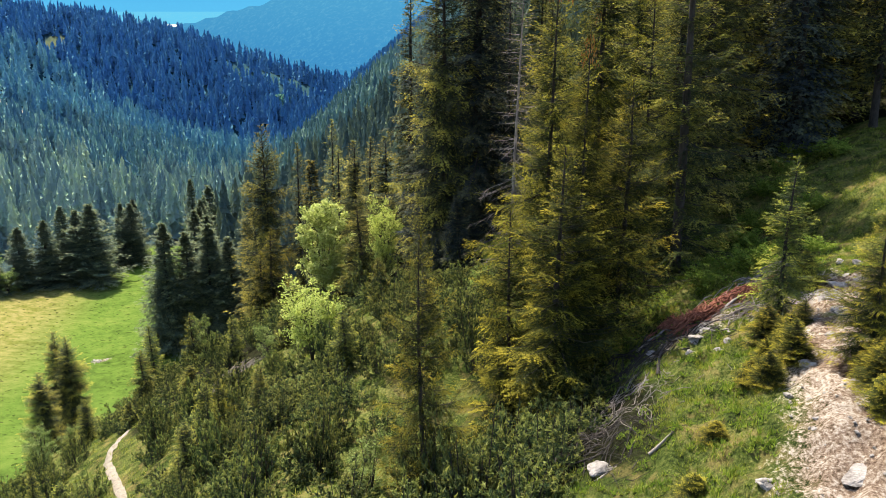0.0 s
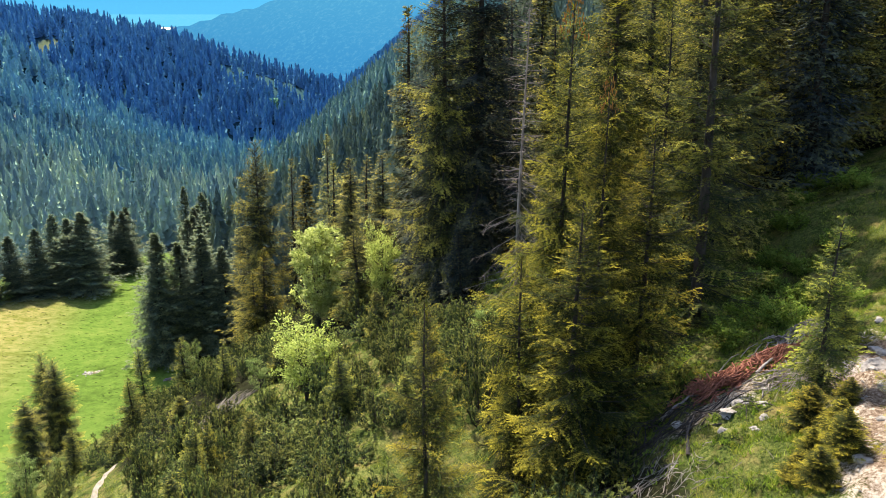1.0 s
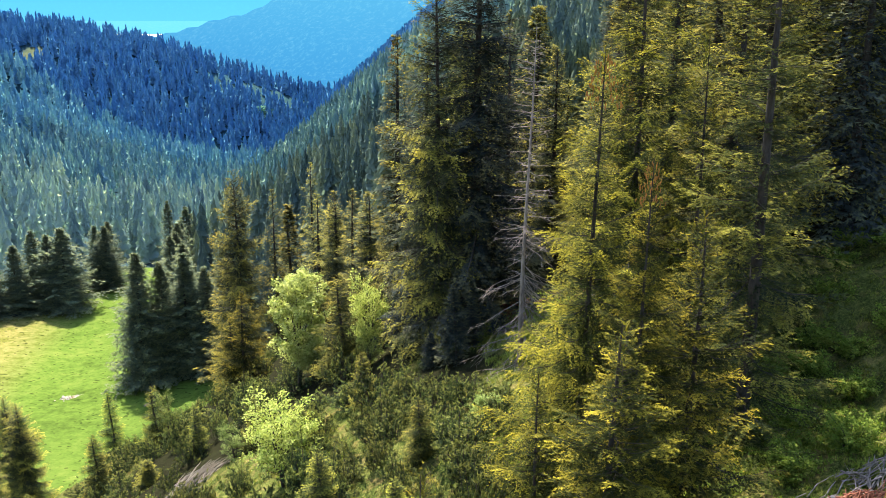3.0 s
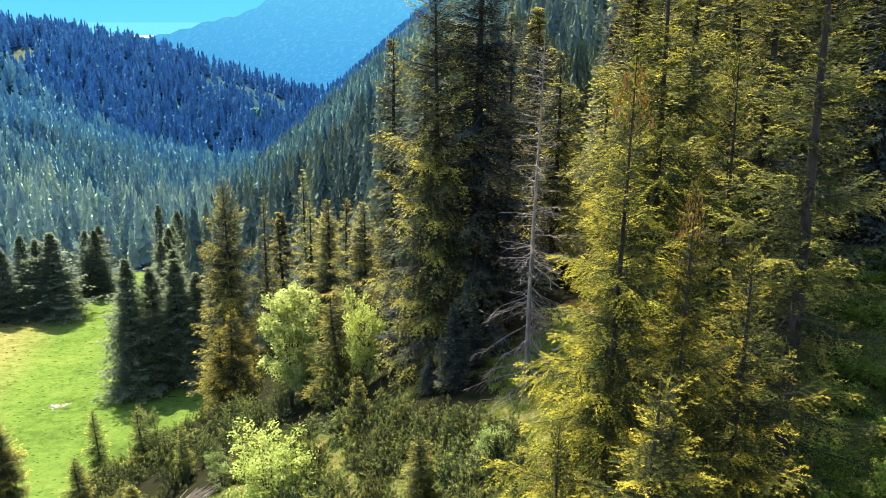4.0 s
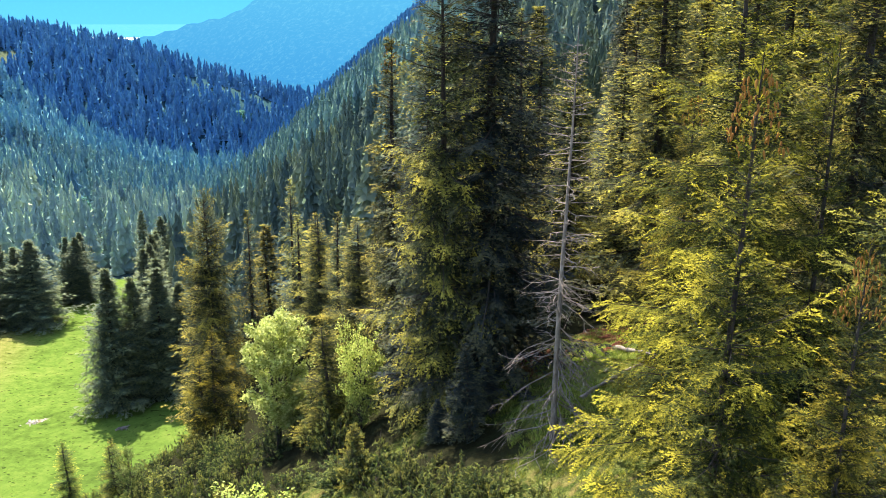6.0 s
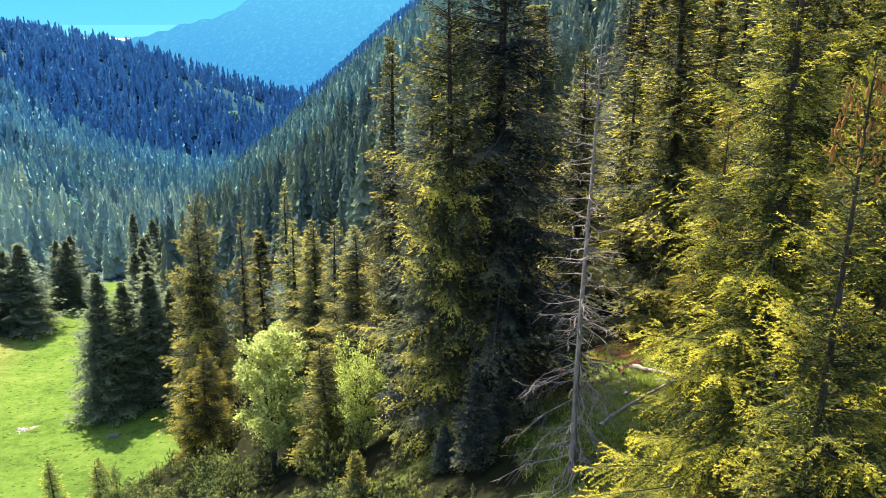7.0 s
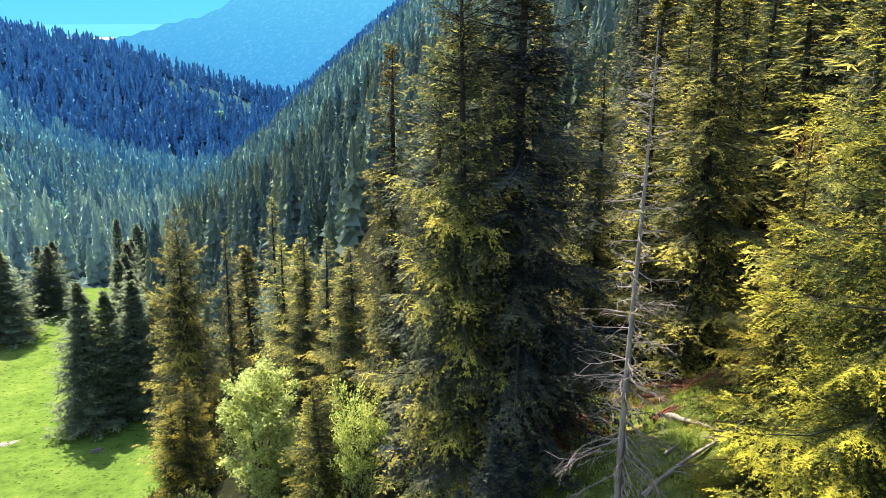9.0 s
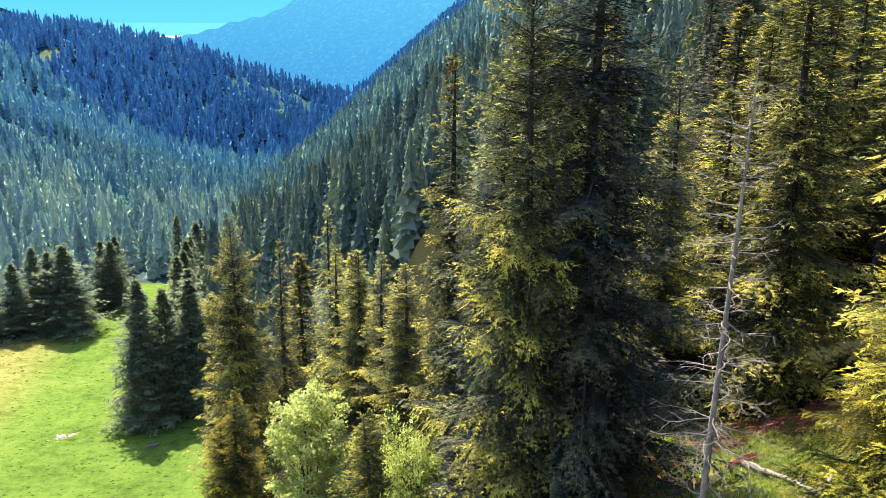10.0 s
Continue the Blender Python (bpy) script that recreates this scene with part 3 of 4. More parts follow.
def plant(kind, x, y, h, r, label, group="", **more):
    return set_tree(kind, KIND[kind], x, y, h, r * WIDE.get(kind, 1.0), label, group, **more)


# single spruces that stand near the flight
BESIDE, MIDDLE, HILL, ABOVE = "spruces beside the clearing", "tall spruces in the middle", "tall spruces on the hillside", "spruces above the meadow"
plant("gold", 4.7, 36.6, 19.0, 3.3, "sunlit golden-green spruce with orange cones at its top", BESIDE)
plant("gold", 5.6, 33.7, 15.0, 2.3, "slim sunlit spruce with orange cones beside a larger one", BESIDE)
plant("young", 4.64, 31.6, 11.3, 3.1, "young bushy golden-green spruce on the slope", BESIDE)
plant("young", 7.5, 34.7, 11.6, 2.7, "young spruce with light green top", BESIDE)
plant("young", 2.9, 35.2, 10.6, 2.1, "bushy young spruce at a taller one's foot", BESIDE)
plant("young", -0.72, 27.6, 10.8, 1.9, "slender young spruce rising from mountain pines")
plant("fresh", 11.9, 28.5, 6.4, 1.12, "small young spruce alone on the grassy slope")
plant("young", 12.15, 22.8, 4.4, 1.35, "bushy golden young spruce beside the bare soil")
plant("young", 13.3, 24.8, 3.0, 1.1, "low golden young spruce beside the bare soil")
plant("slim", -2.95, 77.0, 24.0, 2.6, "tall slim spruce with orange cones at its tip", MIDDLE)
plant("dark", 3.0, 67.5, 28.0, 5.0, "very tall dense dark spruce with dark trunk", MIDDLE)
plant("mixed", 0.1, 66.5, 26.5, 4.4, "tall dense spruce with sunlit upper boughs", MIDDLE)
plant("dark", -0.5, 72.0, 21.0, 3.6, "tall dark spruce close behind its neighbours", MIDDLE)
plant("gold", 8.5, 47.4, 21.5, 4.6, "tall sunlit spruce with drooping boughs", HILL)
plant("level", 10.95, 39.6, 21.0, 3.8, "tall open spruce with level sunlit boughs", HILL)
plant("tall", 12.6, 56.5, 22.0, 3.0, "tall slim spruce with sunlit boughs", HILL)
plant("tall", 14.3, 75.0, 26.0, 4.2, "very tall dark spruce at the clearing's edge", HILL)
plant("tall", 10.0, 82.0, 17.5, 3.0, "tall spruce at the clearing's edge", HILL)
plant("open", 6.0, 81.0, 22.0, 2.8, "slim spruce with sunlit level boughs", HILL)
plant("tall", 23.0, 69.0, 29.0, 4.0, "tall dark spruce at the forest's edge", HILL)
plant("tall", 19.5, 62.0, 27.0, 4.0, "tall dark spruce with thick trunk at the forest's edge", HILL)
plant("tall", 28.0, 66.0, 27.0, 4.2, "tall dark spruce at the forest's edge", HILL)
plant("mid_a", 17.2, 63.5, 27.0, 3.8, "tall dark spruce at the forest's edge", HILL)
plant("tall", 16.0, 53.0, 25.0, 3.6, "tall dark spruce behind sunlit ones", HILL)
plant("gold", 9.6, 54.6, 14.0, 2.9, "sunlit spruce beside the clearing", BESIDE)
plant("tall", 13.1, 48.6, 22.0, 3.0, "tall spruce behind golden ones", HILL)
plant("young", 10.7, 45.9, 16.2, 2.5, "slender spruce with light green top behind golden ones", BESIDE)
plant("level", 17.0, 57.5, 23.0, 3.2, "tall spruce with sunlit level boughs", HILL)
plant("broad", -23.0, 109.0, 25.6, 4.7, "broad spruce above the meadow", ABOVE)
plant("open", -18.6, 109.0, 20.5, 2.6, "slim spruce with bare lower trunk above the meadow", ABOVE)
plant("open", -14.6, 113.0, 20.5, 2.8, "slim spruce with bare lower trunk above the meadow", ABOVE)
plant("open", -13.0, 106.0, 15.5, 3.0, "slim spruce above the meadow", ABOVE)
plant("mid_b", -18.5, 119.0, 19.0, 2.8, "slim spruce above the meadow", ABOVE)
plant("tall", -10.5, 100.0, 14.5, 2.6, "slim spruce above the meadow", ABOVE)
plant("mid_a", -26.5, 116.0, 19.0, 3.0, "spruce above the meadow", ABOVE)
plant("open", -8.0, 95.0, 13.0, 2.6, "slim spruce with sunlit boughs above the meadow", ABOVE)
plant("tall", -6.0, 88.0, 12.5, 2.6, "spruce with sunlit boughs at the forest's edge", ABOVE)
plant("mid_b", -13.0, 121.0, 14.0, 2.8, "slim spruce above the meadow", ABOVE)
plant("golden", -18.6, 90.0, 10.5, 2.8, "orange-tinged slender young spruce", ABOVE)
plant("golden", -20.3, 91.5, 8.5, 2.6, "orange-tinged slender young spruce", ABOVE)
plant("small", -7.2, 72.5, 8.0, 2.1, "bright green young spruce beside the pale tree")
for x, y, h, r in ((1.0, 60.5, 5.4, 1.5), (2.2, 62.0, 3.4, 1.2), (-0.4, 61.8, 2.6, 1.0)):
    plant("shade", x, y, h, r, "small dark spruce in the shade of tall ones", "small spruces in the shade")
for x, y, h, r in ((15.0, 88.0, 15.0, 2.6), (18.5, 92.0, 18.0, 2.8), (13.0, 94.0, 14.0, 2.4), (17.0, 85.0, 13.0, 2.4), (21.0, 88.0, 18.0, 2.8)):
    plant("mid_a", x, y, h, r, "spruce on the slope behind the clearing", "spruces behind the clearing")
plant("young", -13.4, 46.8, 4.6, 0.9, "thin young spruce among mountain pines")
plant("small", -36.0, 98.0, 8.5, 1.7, "young spruce on the crest above the meadow")
plant("small", -27.5, 88.0, 6.5, 1.5, "young spruce on the crest above the meadow")
plant("small", -30.5, 80.0, 6.0, 1.5, "young spruce beside the trail")
plant("small", -35.0, 76.0, 5.0, 1.3, "young spruce beside the trail")
for x, y, h, r in ((-50.7, 103.8, 16.9, 3.7), (-47.9, 101.0, 14.6, 3.5), (-46.5, 90.3, 10.6, 3.0)):
    plant("broad", x, y, h, r, "open spruce with visible trunk on the meadow's slope", "spruces on the meadow's slope")
for x, y, h, r in ((10.4, 23.6, 1.5, 0.9), (10.7, 24.6, 1.3, 0.8), (9.9, 24.4, 0.9, 0.6), (11.9, 26.6, 1.1, 0.7), (12.0, 19.6, 1.3, 0.8), (7.3, 20.6, 0.7, 0.6), (13.9, 31.4, 1.4, 1.0), (10.5, 26.0, 1.5, 1.0), (6.3, 18.9, 0.7, 0.6), (11.5, 20.6, 1.6, 1.1), (10.9, 19.2, 1.0, 0.8), (11.9, 21.6, 1.2, 0.9), (9.4, 22.8, 1.1, 0.8), (9.2, 23.6, 0.8, 0.6)):
    plant("golden", x, y, h, r, "knee-high yellow-green young spruce in the grass", "little spruces on the knoll", sink=0.1)
# round the meadow
EDGE = "spruces round the meadow"
for x, y, h, r in ((-75.5, 223, 37, 5.2), (-71, 227, 33, 5.0), (-65, 229, 34, 5.2), (-59, 226, 30, 4.5), (-79, 232, 34, 4.6), (-67, 236, 35, 5.0), (-55, 232, 33, 4.6), (-50, 225, 27, 4.2)):
    plant("edge", x, y, h, r, "tall dark spruce standing at the meadow's edge", EDGE)
for x, y, h, r in ((-127, 299, 30, 6.5), (-133, 301, 27, 5), (-123.5, 329, 25, 4.5), (-129, 334, 24, 4), (-141, 293, 24, 4.5), (-147, 286, 22, 4.5), (-140, 305, 27, 4.5), (-135, 318, 26, 4.5), (-128, 345, 24, 4), (-99, 330, 34, 3.6), (-94, 336, 30, 4.4), (-91, 318, 28, 4.2), (-87, 300, 30, 4.4), (-83, 284, 30, 4.4), (-80, 268, 32, 4.4), (-152, 275, 14, 3.6), (-157, 281, 16, 3.6)):
    plant("edge", x, y, h, r, "dark spruce standing at the meadow's edge", EDGE)


# ---- the dead spruce ----
def bare_limbs(seed, h, count, reach, low, thick=0.022, fall=0.75):
    """Bare limbs with side twigs, falling lower down the stem."""
    rng = np.random.default_rng(seed)
    z = np.sort(low + (0.97 - low) * rng.uniform(0, 1, count) ** 1.4) * h
    t = z / h
    a = rng.uniform(0, 6.28, count)
    le = reach * np.interp(t, [0, 0.22, 0.5, 1], [1, 0.62, 0.36, 0.12]) * rng.uniform(0.45, 1.1, count) + 0.2
    drop = np.interp(t, [0, 0.5, 1], [-fall, -0.25, 0.3]) + rng.normal(0, 0.12, count)
    curl = np.interp(t, [0, 1], [0.35, 0.1])
    drop = np.maximum(drop, -(z - 0.15) / le - curl)
    s = np.linspace(0, 1, 6)

    def spot(k, q):
        swing = a[k] + 0.25 * np.sin(q * 5 + k)
        return np.stack([np.cos(swing) * le[k] * q, np.sin(swing) * le[k] * q, z[k] + le[k] * (drop[k] * q + curl[k] * q * q)], -1)
    out = []
    for j in range(count):
        k = np.array([j])
        path = np.stack([spot(k, np.array([q])) for q in s], 1)
        rad = (thick * (0.5 + 0.5 * le[k] / reach))[:, None] * np.linspace(1, 0.18, 6)
        n = max(2, int(le[j] * 2.8))
        k = np.full(n, j)
        q = rng.uniform(0.25, 0.98, n)
        base = spot(k, q)
        aa = a[k] + rng.choice([-1, 1], n) * rng.uniform(0.4, 1.1, n)
        w = unit(np.stack([np.cos(aa), np.sin(aa), drop[k] * 0.8 + rng.normal(0, 0.3, n)], -1))
        l2 = le[k] * (1 - q) * 0.5 + rng.uniform(0.12, 0.45, n)
        sag = np.array([0, 0, -0.18])
        p = np.stack([base, base + w * (l2 * 0.5)[:, None] + sag * (l2 * 0.3)[:, None], base + w * l2[:, None] + sag * l2[:, None]], 1)
        out.append(joined(tubes(path, rad, 5), tubes(p, np.full((n, 1), thick * 0.35) * np.array([1, 0.7, 0.3]), 3)))
    return out


def dead_spruce(seed, h, reach):
    thing = new("dead_spruce")
    trunk = part("trunk", mesh_of("trunk", *trunk_tube(seed, h, 0.13, 10, 0.12), DEAD, True), thing)
    for v, f in bare_limbs(seed, h, 170, reach, 0.03, thick=0.034, fall=1.2):
        part("limb", mesh_of("limb", v, f, DEAD, True), trunk)
    thing["size"] = (h, reach)
    return thing


dead = set_tree("dead", lambda: dead_spruce(4, 19.0, 4.2), 4.72, 55.8, 18.6, 4.2, "dead grey leafless spruce with drooping bare limbs", lean=(0, 0.6), turn=0)
dead["category"] = "dead tree"


# ---- broadleaved trees and shrubs ----
def leafy(seed, h, r, stems, leaves, size, name="broadleaf_tree", low=0.25, material=None):
    """Several slender stems that fork, with leaves in loose clumps at their ends."""
    rng = np.random.default_rng(seed)
    paths, rads, tips = [], [], []
    s = np.linspace(0, 1, 6)
    for k in range(stems):
        a = k * 6.28 / stems + rng.normal(0, 0.4)
        out = r * rng.uniform(0.15, 0.55)
        top = h * rng.uniform(0.75, 0.97)
        stem = np.stack([np.cos(a) * out * s ** 1.3 + 0.05 * np.sin(s * 7), np.sin(a) * out * s ** 1.3, s * top - 0.2 * (1 - s)], -1)
        paths.append(stem), rads.append(np.linspace(0.011 * h, 0.008, 6))
        tips.append(stem[-1])
        for b in range(15):
            q = rng.uniform(low, 0.97)
            at = np.array([np.interp(q, s, stem[:, c]) for c in range(3)])
            ba = a + rng.normal(0, 1.5)
            le = r * (1.05 - 0.55 * q) * rng.uniform(0.35, 0.85)
            up = rng.uniform(0.25, 0.8)
            bs = s[:, None]
            limb = at + np.array([np.cos(ba), np.sin(ba), up]) * le * bs + np.array([0, 0, 0.25 * le]) * bs ** 2
            paths.append(limb), rads.append(np.linspace(0.003 * h, 0.004, 6))
            tips += [limb[2], limb[3], limb[4], limb[5], limb[5]]
    tips = np.array(tips)
    pick = rng.integers(0, len(tips), leaves)
    base = tips[pick] + rng.normal(0, 1, (leaves, 3)) * np.array([0.055, 0.055, 0.04]) * r
    way = unit(rng.normal(0, 1, (leaves, 3)) * np.array([1, 1, 0.55]) + (base - np.array([0, 0, h * 0.5])) * 0.25 / r)
    ln = size * rng.uniform(0.6, 1.3, leaves)
    v = kites(base, way, ln, ln * 0.3, rng, 0.7)
    thing = new(name)
    for k in range(0, len(paths), 16):
        part("stem", mesh_of("stem", *tubes(np.array(paths[k:k + 16]), np.array(rads[k:k + 16]), 5), BARK, True), thing)
    part("leaves", mesh_of("leaves", v, quads(v), material or LEAVES), thing)
    thing["size"] = (h, r)
    return thing


KIND["rowan"] = lambda: leafy(2, 8.5, 3.0, 6, 17000, 0.19, low=0.2)
KIND["bushy"] = lambda: leafy(7, 5.0, 2.2, 7, 8000, 0.13, low=0.2, material=LEAVES_YELLOW)
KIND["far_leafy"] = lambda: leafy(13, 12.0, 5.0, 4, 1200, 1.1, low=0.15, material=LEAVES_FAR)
KIND["sapling"] = lambda: leafy(12, 3.0, 1.2, 5, 5200, 0.075, "leafy_shrub", low=0.1, material=LEAVES_GREEN)
plant("rowan", -11.4, 77.3, 10.3, 3.4, "pale fresh-leaved broadleaf tree with several stems")
plant("bushy", -9.0, 54.5, 5.9, 2.8, "spreading bright green broadleaf tree among mountain pines")
plant("sapling", -5.0, 71.0, 4.2, 1.4, "small pale green tree at the slim spruce's foot")
plant("bushy", -5.0, 70.5, 7.4, 2.0, "pale-leaved young broadleaf tree at the slim spruce's foot")
plant("sapling", 2.2, 49.5, 2.2, 1.1, "bright green leafy shrub beside the golden spruce")
plant("sapling", -3.0, 31.5, 2.8, 1.3, "bright green leafy shrub among mountain pines")
plant("sapling", -25.5, 86.0, 5.0, 1.8, "bright green leafy shrub on the crest")
plant("sapling", -42.5, 81.0, 4.2, 2.4, "pale green leafy shrub beside the trail")
plant("sapling", -45.5, 86.0, 4.0, 2.2, "pale green leafy shrub on the meadow's slope")
plant("sapling", -38.0, 79.0, 3.0, 1.6, "pale green leafy shrub beside the trail")
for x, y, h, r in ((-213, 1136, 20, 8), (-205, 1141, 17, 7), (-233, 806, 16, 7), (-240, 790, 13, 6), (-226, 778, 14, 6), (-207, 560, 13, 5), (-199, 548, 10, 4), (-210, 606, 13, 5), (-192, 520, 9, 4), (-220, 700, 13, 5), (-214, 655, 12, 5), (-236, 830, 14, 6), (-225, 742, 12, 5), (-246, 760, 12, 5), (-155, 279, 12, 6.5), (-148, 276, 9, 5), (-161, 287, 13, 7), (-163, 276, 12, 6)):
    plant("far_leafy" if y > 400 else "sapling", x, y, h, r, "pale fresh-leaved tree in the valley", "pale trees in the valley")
plant("sapling", -14.5, 66.0, 3.0, 1.5, "yellow-green leafy shrub on the slope")
KIND["hummock"] = lambda: leafy(15, 1.0, 1.2, 6, 3600, 0.1, "low_shrub", low=0.05, material=HERBS)
for x, y, h, r in ((15.9, 45.6, 0.9, 1.2), (17.2, 47.0, 1.0, 1.3), (17.8, 43.9, 1.0, 1.3), (16.6, 42.4, 0.8, 1.1), (13.5, 36.2, 1.0, 1.2), (14.6, 37.6, 1.1, 1.3), (23.9, 57.7, 1.0, 1.5), (24.9, 54.5, 1.1, 1.6), (22.4, 55.6, 0.9, 1.3), (15.2, 47.3, 0.9, 1.4), (18.1, 48.7, 1.0, 1.4), (19.4, 47.5, 0.9, 1.3), (11.5, 35.5, 0.9, 1.2), (12.6, 38.6, 0.8, 1.2), (19.9, 51.3, 0.9, 1.4), (21.1, 47.8, 0.9, 1.3), (14.0, 41.4, 0.9, 1.3), (15.6, 39.4, 0.8, 1.1), (18.6, 40.2, 0.9, 1.3)):
    plant("hummock", x, y, h, r, "low green shrub on the shady grass slope", "low shrubs on the slope")["category"] = "shrub"


# ---- dwarf mountain pines ----
def mountain_pine(seed, h, r, stems=46, brushes=6):
    """A low thicket: stems that creep outwards and turn up in uneven clumps, with brushes of needles."""
    rng = np.random.default_rng(seed)
    a = rng.uniform(0, 6.28, stems)
    out = r * np.sqrt(rng.uniform(0.02, 1, stems))
    lump = 0.72 + 0.34 * np.sin(a * 3 + seed) * (out / r) + 0.2 * np.sin(a * 7 + 2 * seed)
    top = h * (1 - 0.55 * (out / r) ** 2) * rng.uniform(0.7, 1.15, stems) * np.clip(lump + 0.25, 0.4, 1.25)
    s = np.linspace(0, 1, 4)
    p = np.stack([np.cos(a)[:, None] * out[:, None] * s ** 0.7, np.sin(a)[:, None] * out[:, None] * s ** 0.7, top[:, None] * s ** 1.5 - 0.15 * (1 - s)], -1)
    limbs = tubes(p[::2], np.linspace(0.035, 0.01, 4)[None].repeat(len(p[::2]), 0), 3)
    k = np.repeat(np.arange(stems), brushes)
    q = rng.uniform(0.12, 1.0, len(k)) ** 0.5
    base = np.stack([np.cos(a[k]) * out[k] * q ** 0.7, np.sin(a[k]) * out[k] * q ** 0.7, top[k] * q ** 1.5], -1) + rng.normal(0, 0.12, (len(k), 3)) * np.array([1, 1, 0.7])
    way = unit(np.stack([np.cos(a[k]) * 0.5, np.sin(a[k]) * 0.5, 0 * q + 0.6], -1) + rng.normal(0, 0.35, (len(k), 3)))
    # Outer brushes younger and painted sunlit, inner ones painted in shade.
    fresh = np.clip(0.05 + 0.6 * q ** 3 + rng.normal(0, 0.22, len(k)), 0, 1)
    v, age = [], []
    for n in range(15):
        u = n / 14
        w = unit(way * (0.1 + 0.7 * u) + rng.normal(0, 0.7, way.shape))
        v.append(spikes(base + way * (0.16 * u), w, rng.uniform(0.10, 0.17, len(k)), np.full(len(k), 0.03), rng, 1.0))
        age.append(np.repeat(np.clip(fresh + 0.35 * u - 0.1, 0, 1), 3))
    v, age = np.concatenate(v), np.concatenate(age)
    thing = new("mountain_pine")
    part("stem", mesh_of("stem", *limbs, BARK, True), thing)
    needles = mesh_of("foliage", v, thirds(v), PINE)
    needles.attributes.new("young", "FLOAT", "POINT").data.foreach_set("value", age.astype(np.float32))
    part("foliage", needles, thing)
    thing["size"] = (h, r)
    return thing


for n in range(3):
    KIND["pine_%d" % n] = lambda n=n: mountain_pine(40 + n, 1.9, 1.6)


def scatter(seed, count, box, gap, allowed):
    """Random spots in a box that keep a gap from one another."""
    rng, out = random.Random(seed), []
    for _ in range(count * 12):
        x, y = rng.uniform(box[0], box[1]), rng.uniform(box[2], box[3])
        if allowed(x, y) and all((x - a) ** 2 + (y - b) ** 2 > gap * gap for a, b in out):
            out.append((x, y))
            if len(out) >= count:
                break
    return out


def hill_wood(x, y):
    if y > 84 and (0.175 < math.atan2(x + 2.6, y - 24) < 0.25 or math.atan2(x + 2.6, y - 24) < 0.06):
        return False
    if 3 < x < 15 and y < 72:
        return False
    if y < 86 and x < 13 or 0 < x < 22 and y < 96:
        return False
    return y > 55 + 0.25 * max(0, x - 18) and x > -5 and (x > 15 or y > 76)


for n, (x, y) in enumerate(scatter(4, 90, (-30, 60, 55, 170), 4.0, hill_wood)):
    kind = ("mid_a", "mid_b", "mid_c")[n % 3]
    rng = random.Random(n)
    h = rng.uniform(18, 27)
    plant(kind, x, y, h, h * rng.uniform(0.12, 0.17), "tall spruce in the hillside forest", "spruces of the hillside forest")


# ---- the woods of the valley sides ----
def skirt_tree(seed, tiers, sides, steep, wide=0.14):
    """A spruce seen from afar, 1 high: steep ragged skirts of boughs, each hanging over the next."""
    rng = np.random.default_rng(seed)
    vs, fs = [], []
    for k in range(tiers):
        t = (k + 0.1) / tiers
        a = (np.arange(sides) + rng.uniform(-0.3, 0.3, sides)) * 6.28 / sides + rng.uniform(0, 6.28)
        q = (wide * (1 - t) ** 0.85 + 0.008) * rng.uniform(0.75, 1.25, sides) * np.where(np.arange(sides) % 2 == 0, 0.78, 1.16)
        z = 0.02 + 0.95 * t + rng.normal(0, 0.45 / tiers, sides)
        at = len(vs)
        vs += list(np.stack([np.cos(a) * q, np.sin(a) * q, z], -1))
        vs.append(np.array([rng.normal(0, 0.003), rng.normal(0, 0.003), min(1.0, 0.04 + 0.95 * t + steep / tiers)]))
        fs += [(at + n, at + (n + 1) % sides, at + sides) for n in range(sides)]
    return np.array(vs), np.array(fs)


def woods(name, label, spots, material, tiers, sides, seed, low=15, high=27, broad=1.0):
    rng = np.random.default_rng(seed)
    models = [skirt_tree(seed * 10 + m, tiers + m % 3, sides, 2.2 if tiers > 12 else 1.7) for m in range(6)]
    vs, fs, ages, at = [], [], [], 0
    spots = np.asarray(spots)
    for m, (mv, mf) in enumerate(models):
        p = spots[m::6]
        n = len(p)
        h = rng.uniform(low, high, n) * np.where(rng.random(n) < 0.15, 0.6, 1)
        w = h * rng.uniform(0.8, 1.25, n) * broad
        a = rng.uniform(0, 6.28, n)
        x = mv[None, :, 0] * np.cos(a)[:, None] - mv[None, :, 1] * np.sin(a)[:, None]
        y = mv[None, :, 0] * np.sin(a)[:, None] + mv[None, :, 1] * np.cos(a)[:, None]
        v = np.stack([x * w[:, None] + p[:, :1], y * w[:, None] + p[:, 1:2], mv[None, :, 2] * h[:, None] + (land(p[:, 0], p[:, 1]) - 0.4)[:, None]], -1)
        fs.append((mf[None] + (np.arange(n) * len(mv))[:, None, None] + at).reshape(-1, mf.shape[1]))
        vs.append(v.reshape(-1, 3))
        ages.append(np.repeat(np.clip(rng.normal(0.5, 0.3, n), 0, 1), len(mv)))
        at += n * len(mv)
    me = mesh_of(name, np.concatenate(vs), np.concatenate(fs), material)
    me.attributes.new("young", "FLOAT", "POINT").data.foreach_set("value", np.concatenate(ages).astype(np.float32))
    return tagged(new(name, me), label, "forest", kind="stuff")


def spread(seed, count, x0, x1, y0, y1, allowed):
    rng = np.random.default_rng(seed)
    p = np.stack([rng.uniform(x0, x1, count), rng.uniform(y0, y1, count)], -1)
    return p[allowed(p[:, 0], p[:, 1])]


def in_view(x, y):
    return (x > -0.62 * y - 30) & (x < 0.32 * y + 30)


def open_side(x, y):
    """Away from the scree and the rough pasture below it."""
    return (along(x, y, SCREE, 8.0) < 0.05) & (along(x - 16, y + 46, SCREE, 22.0) < 0.05)


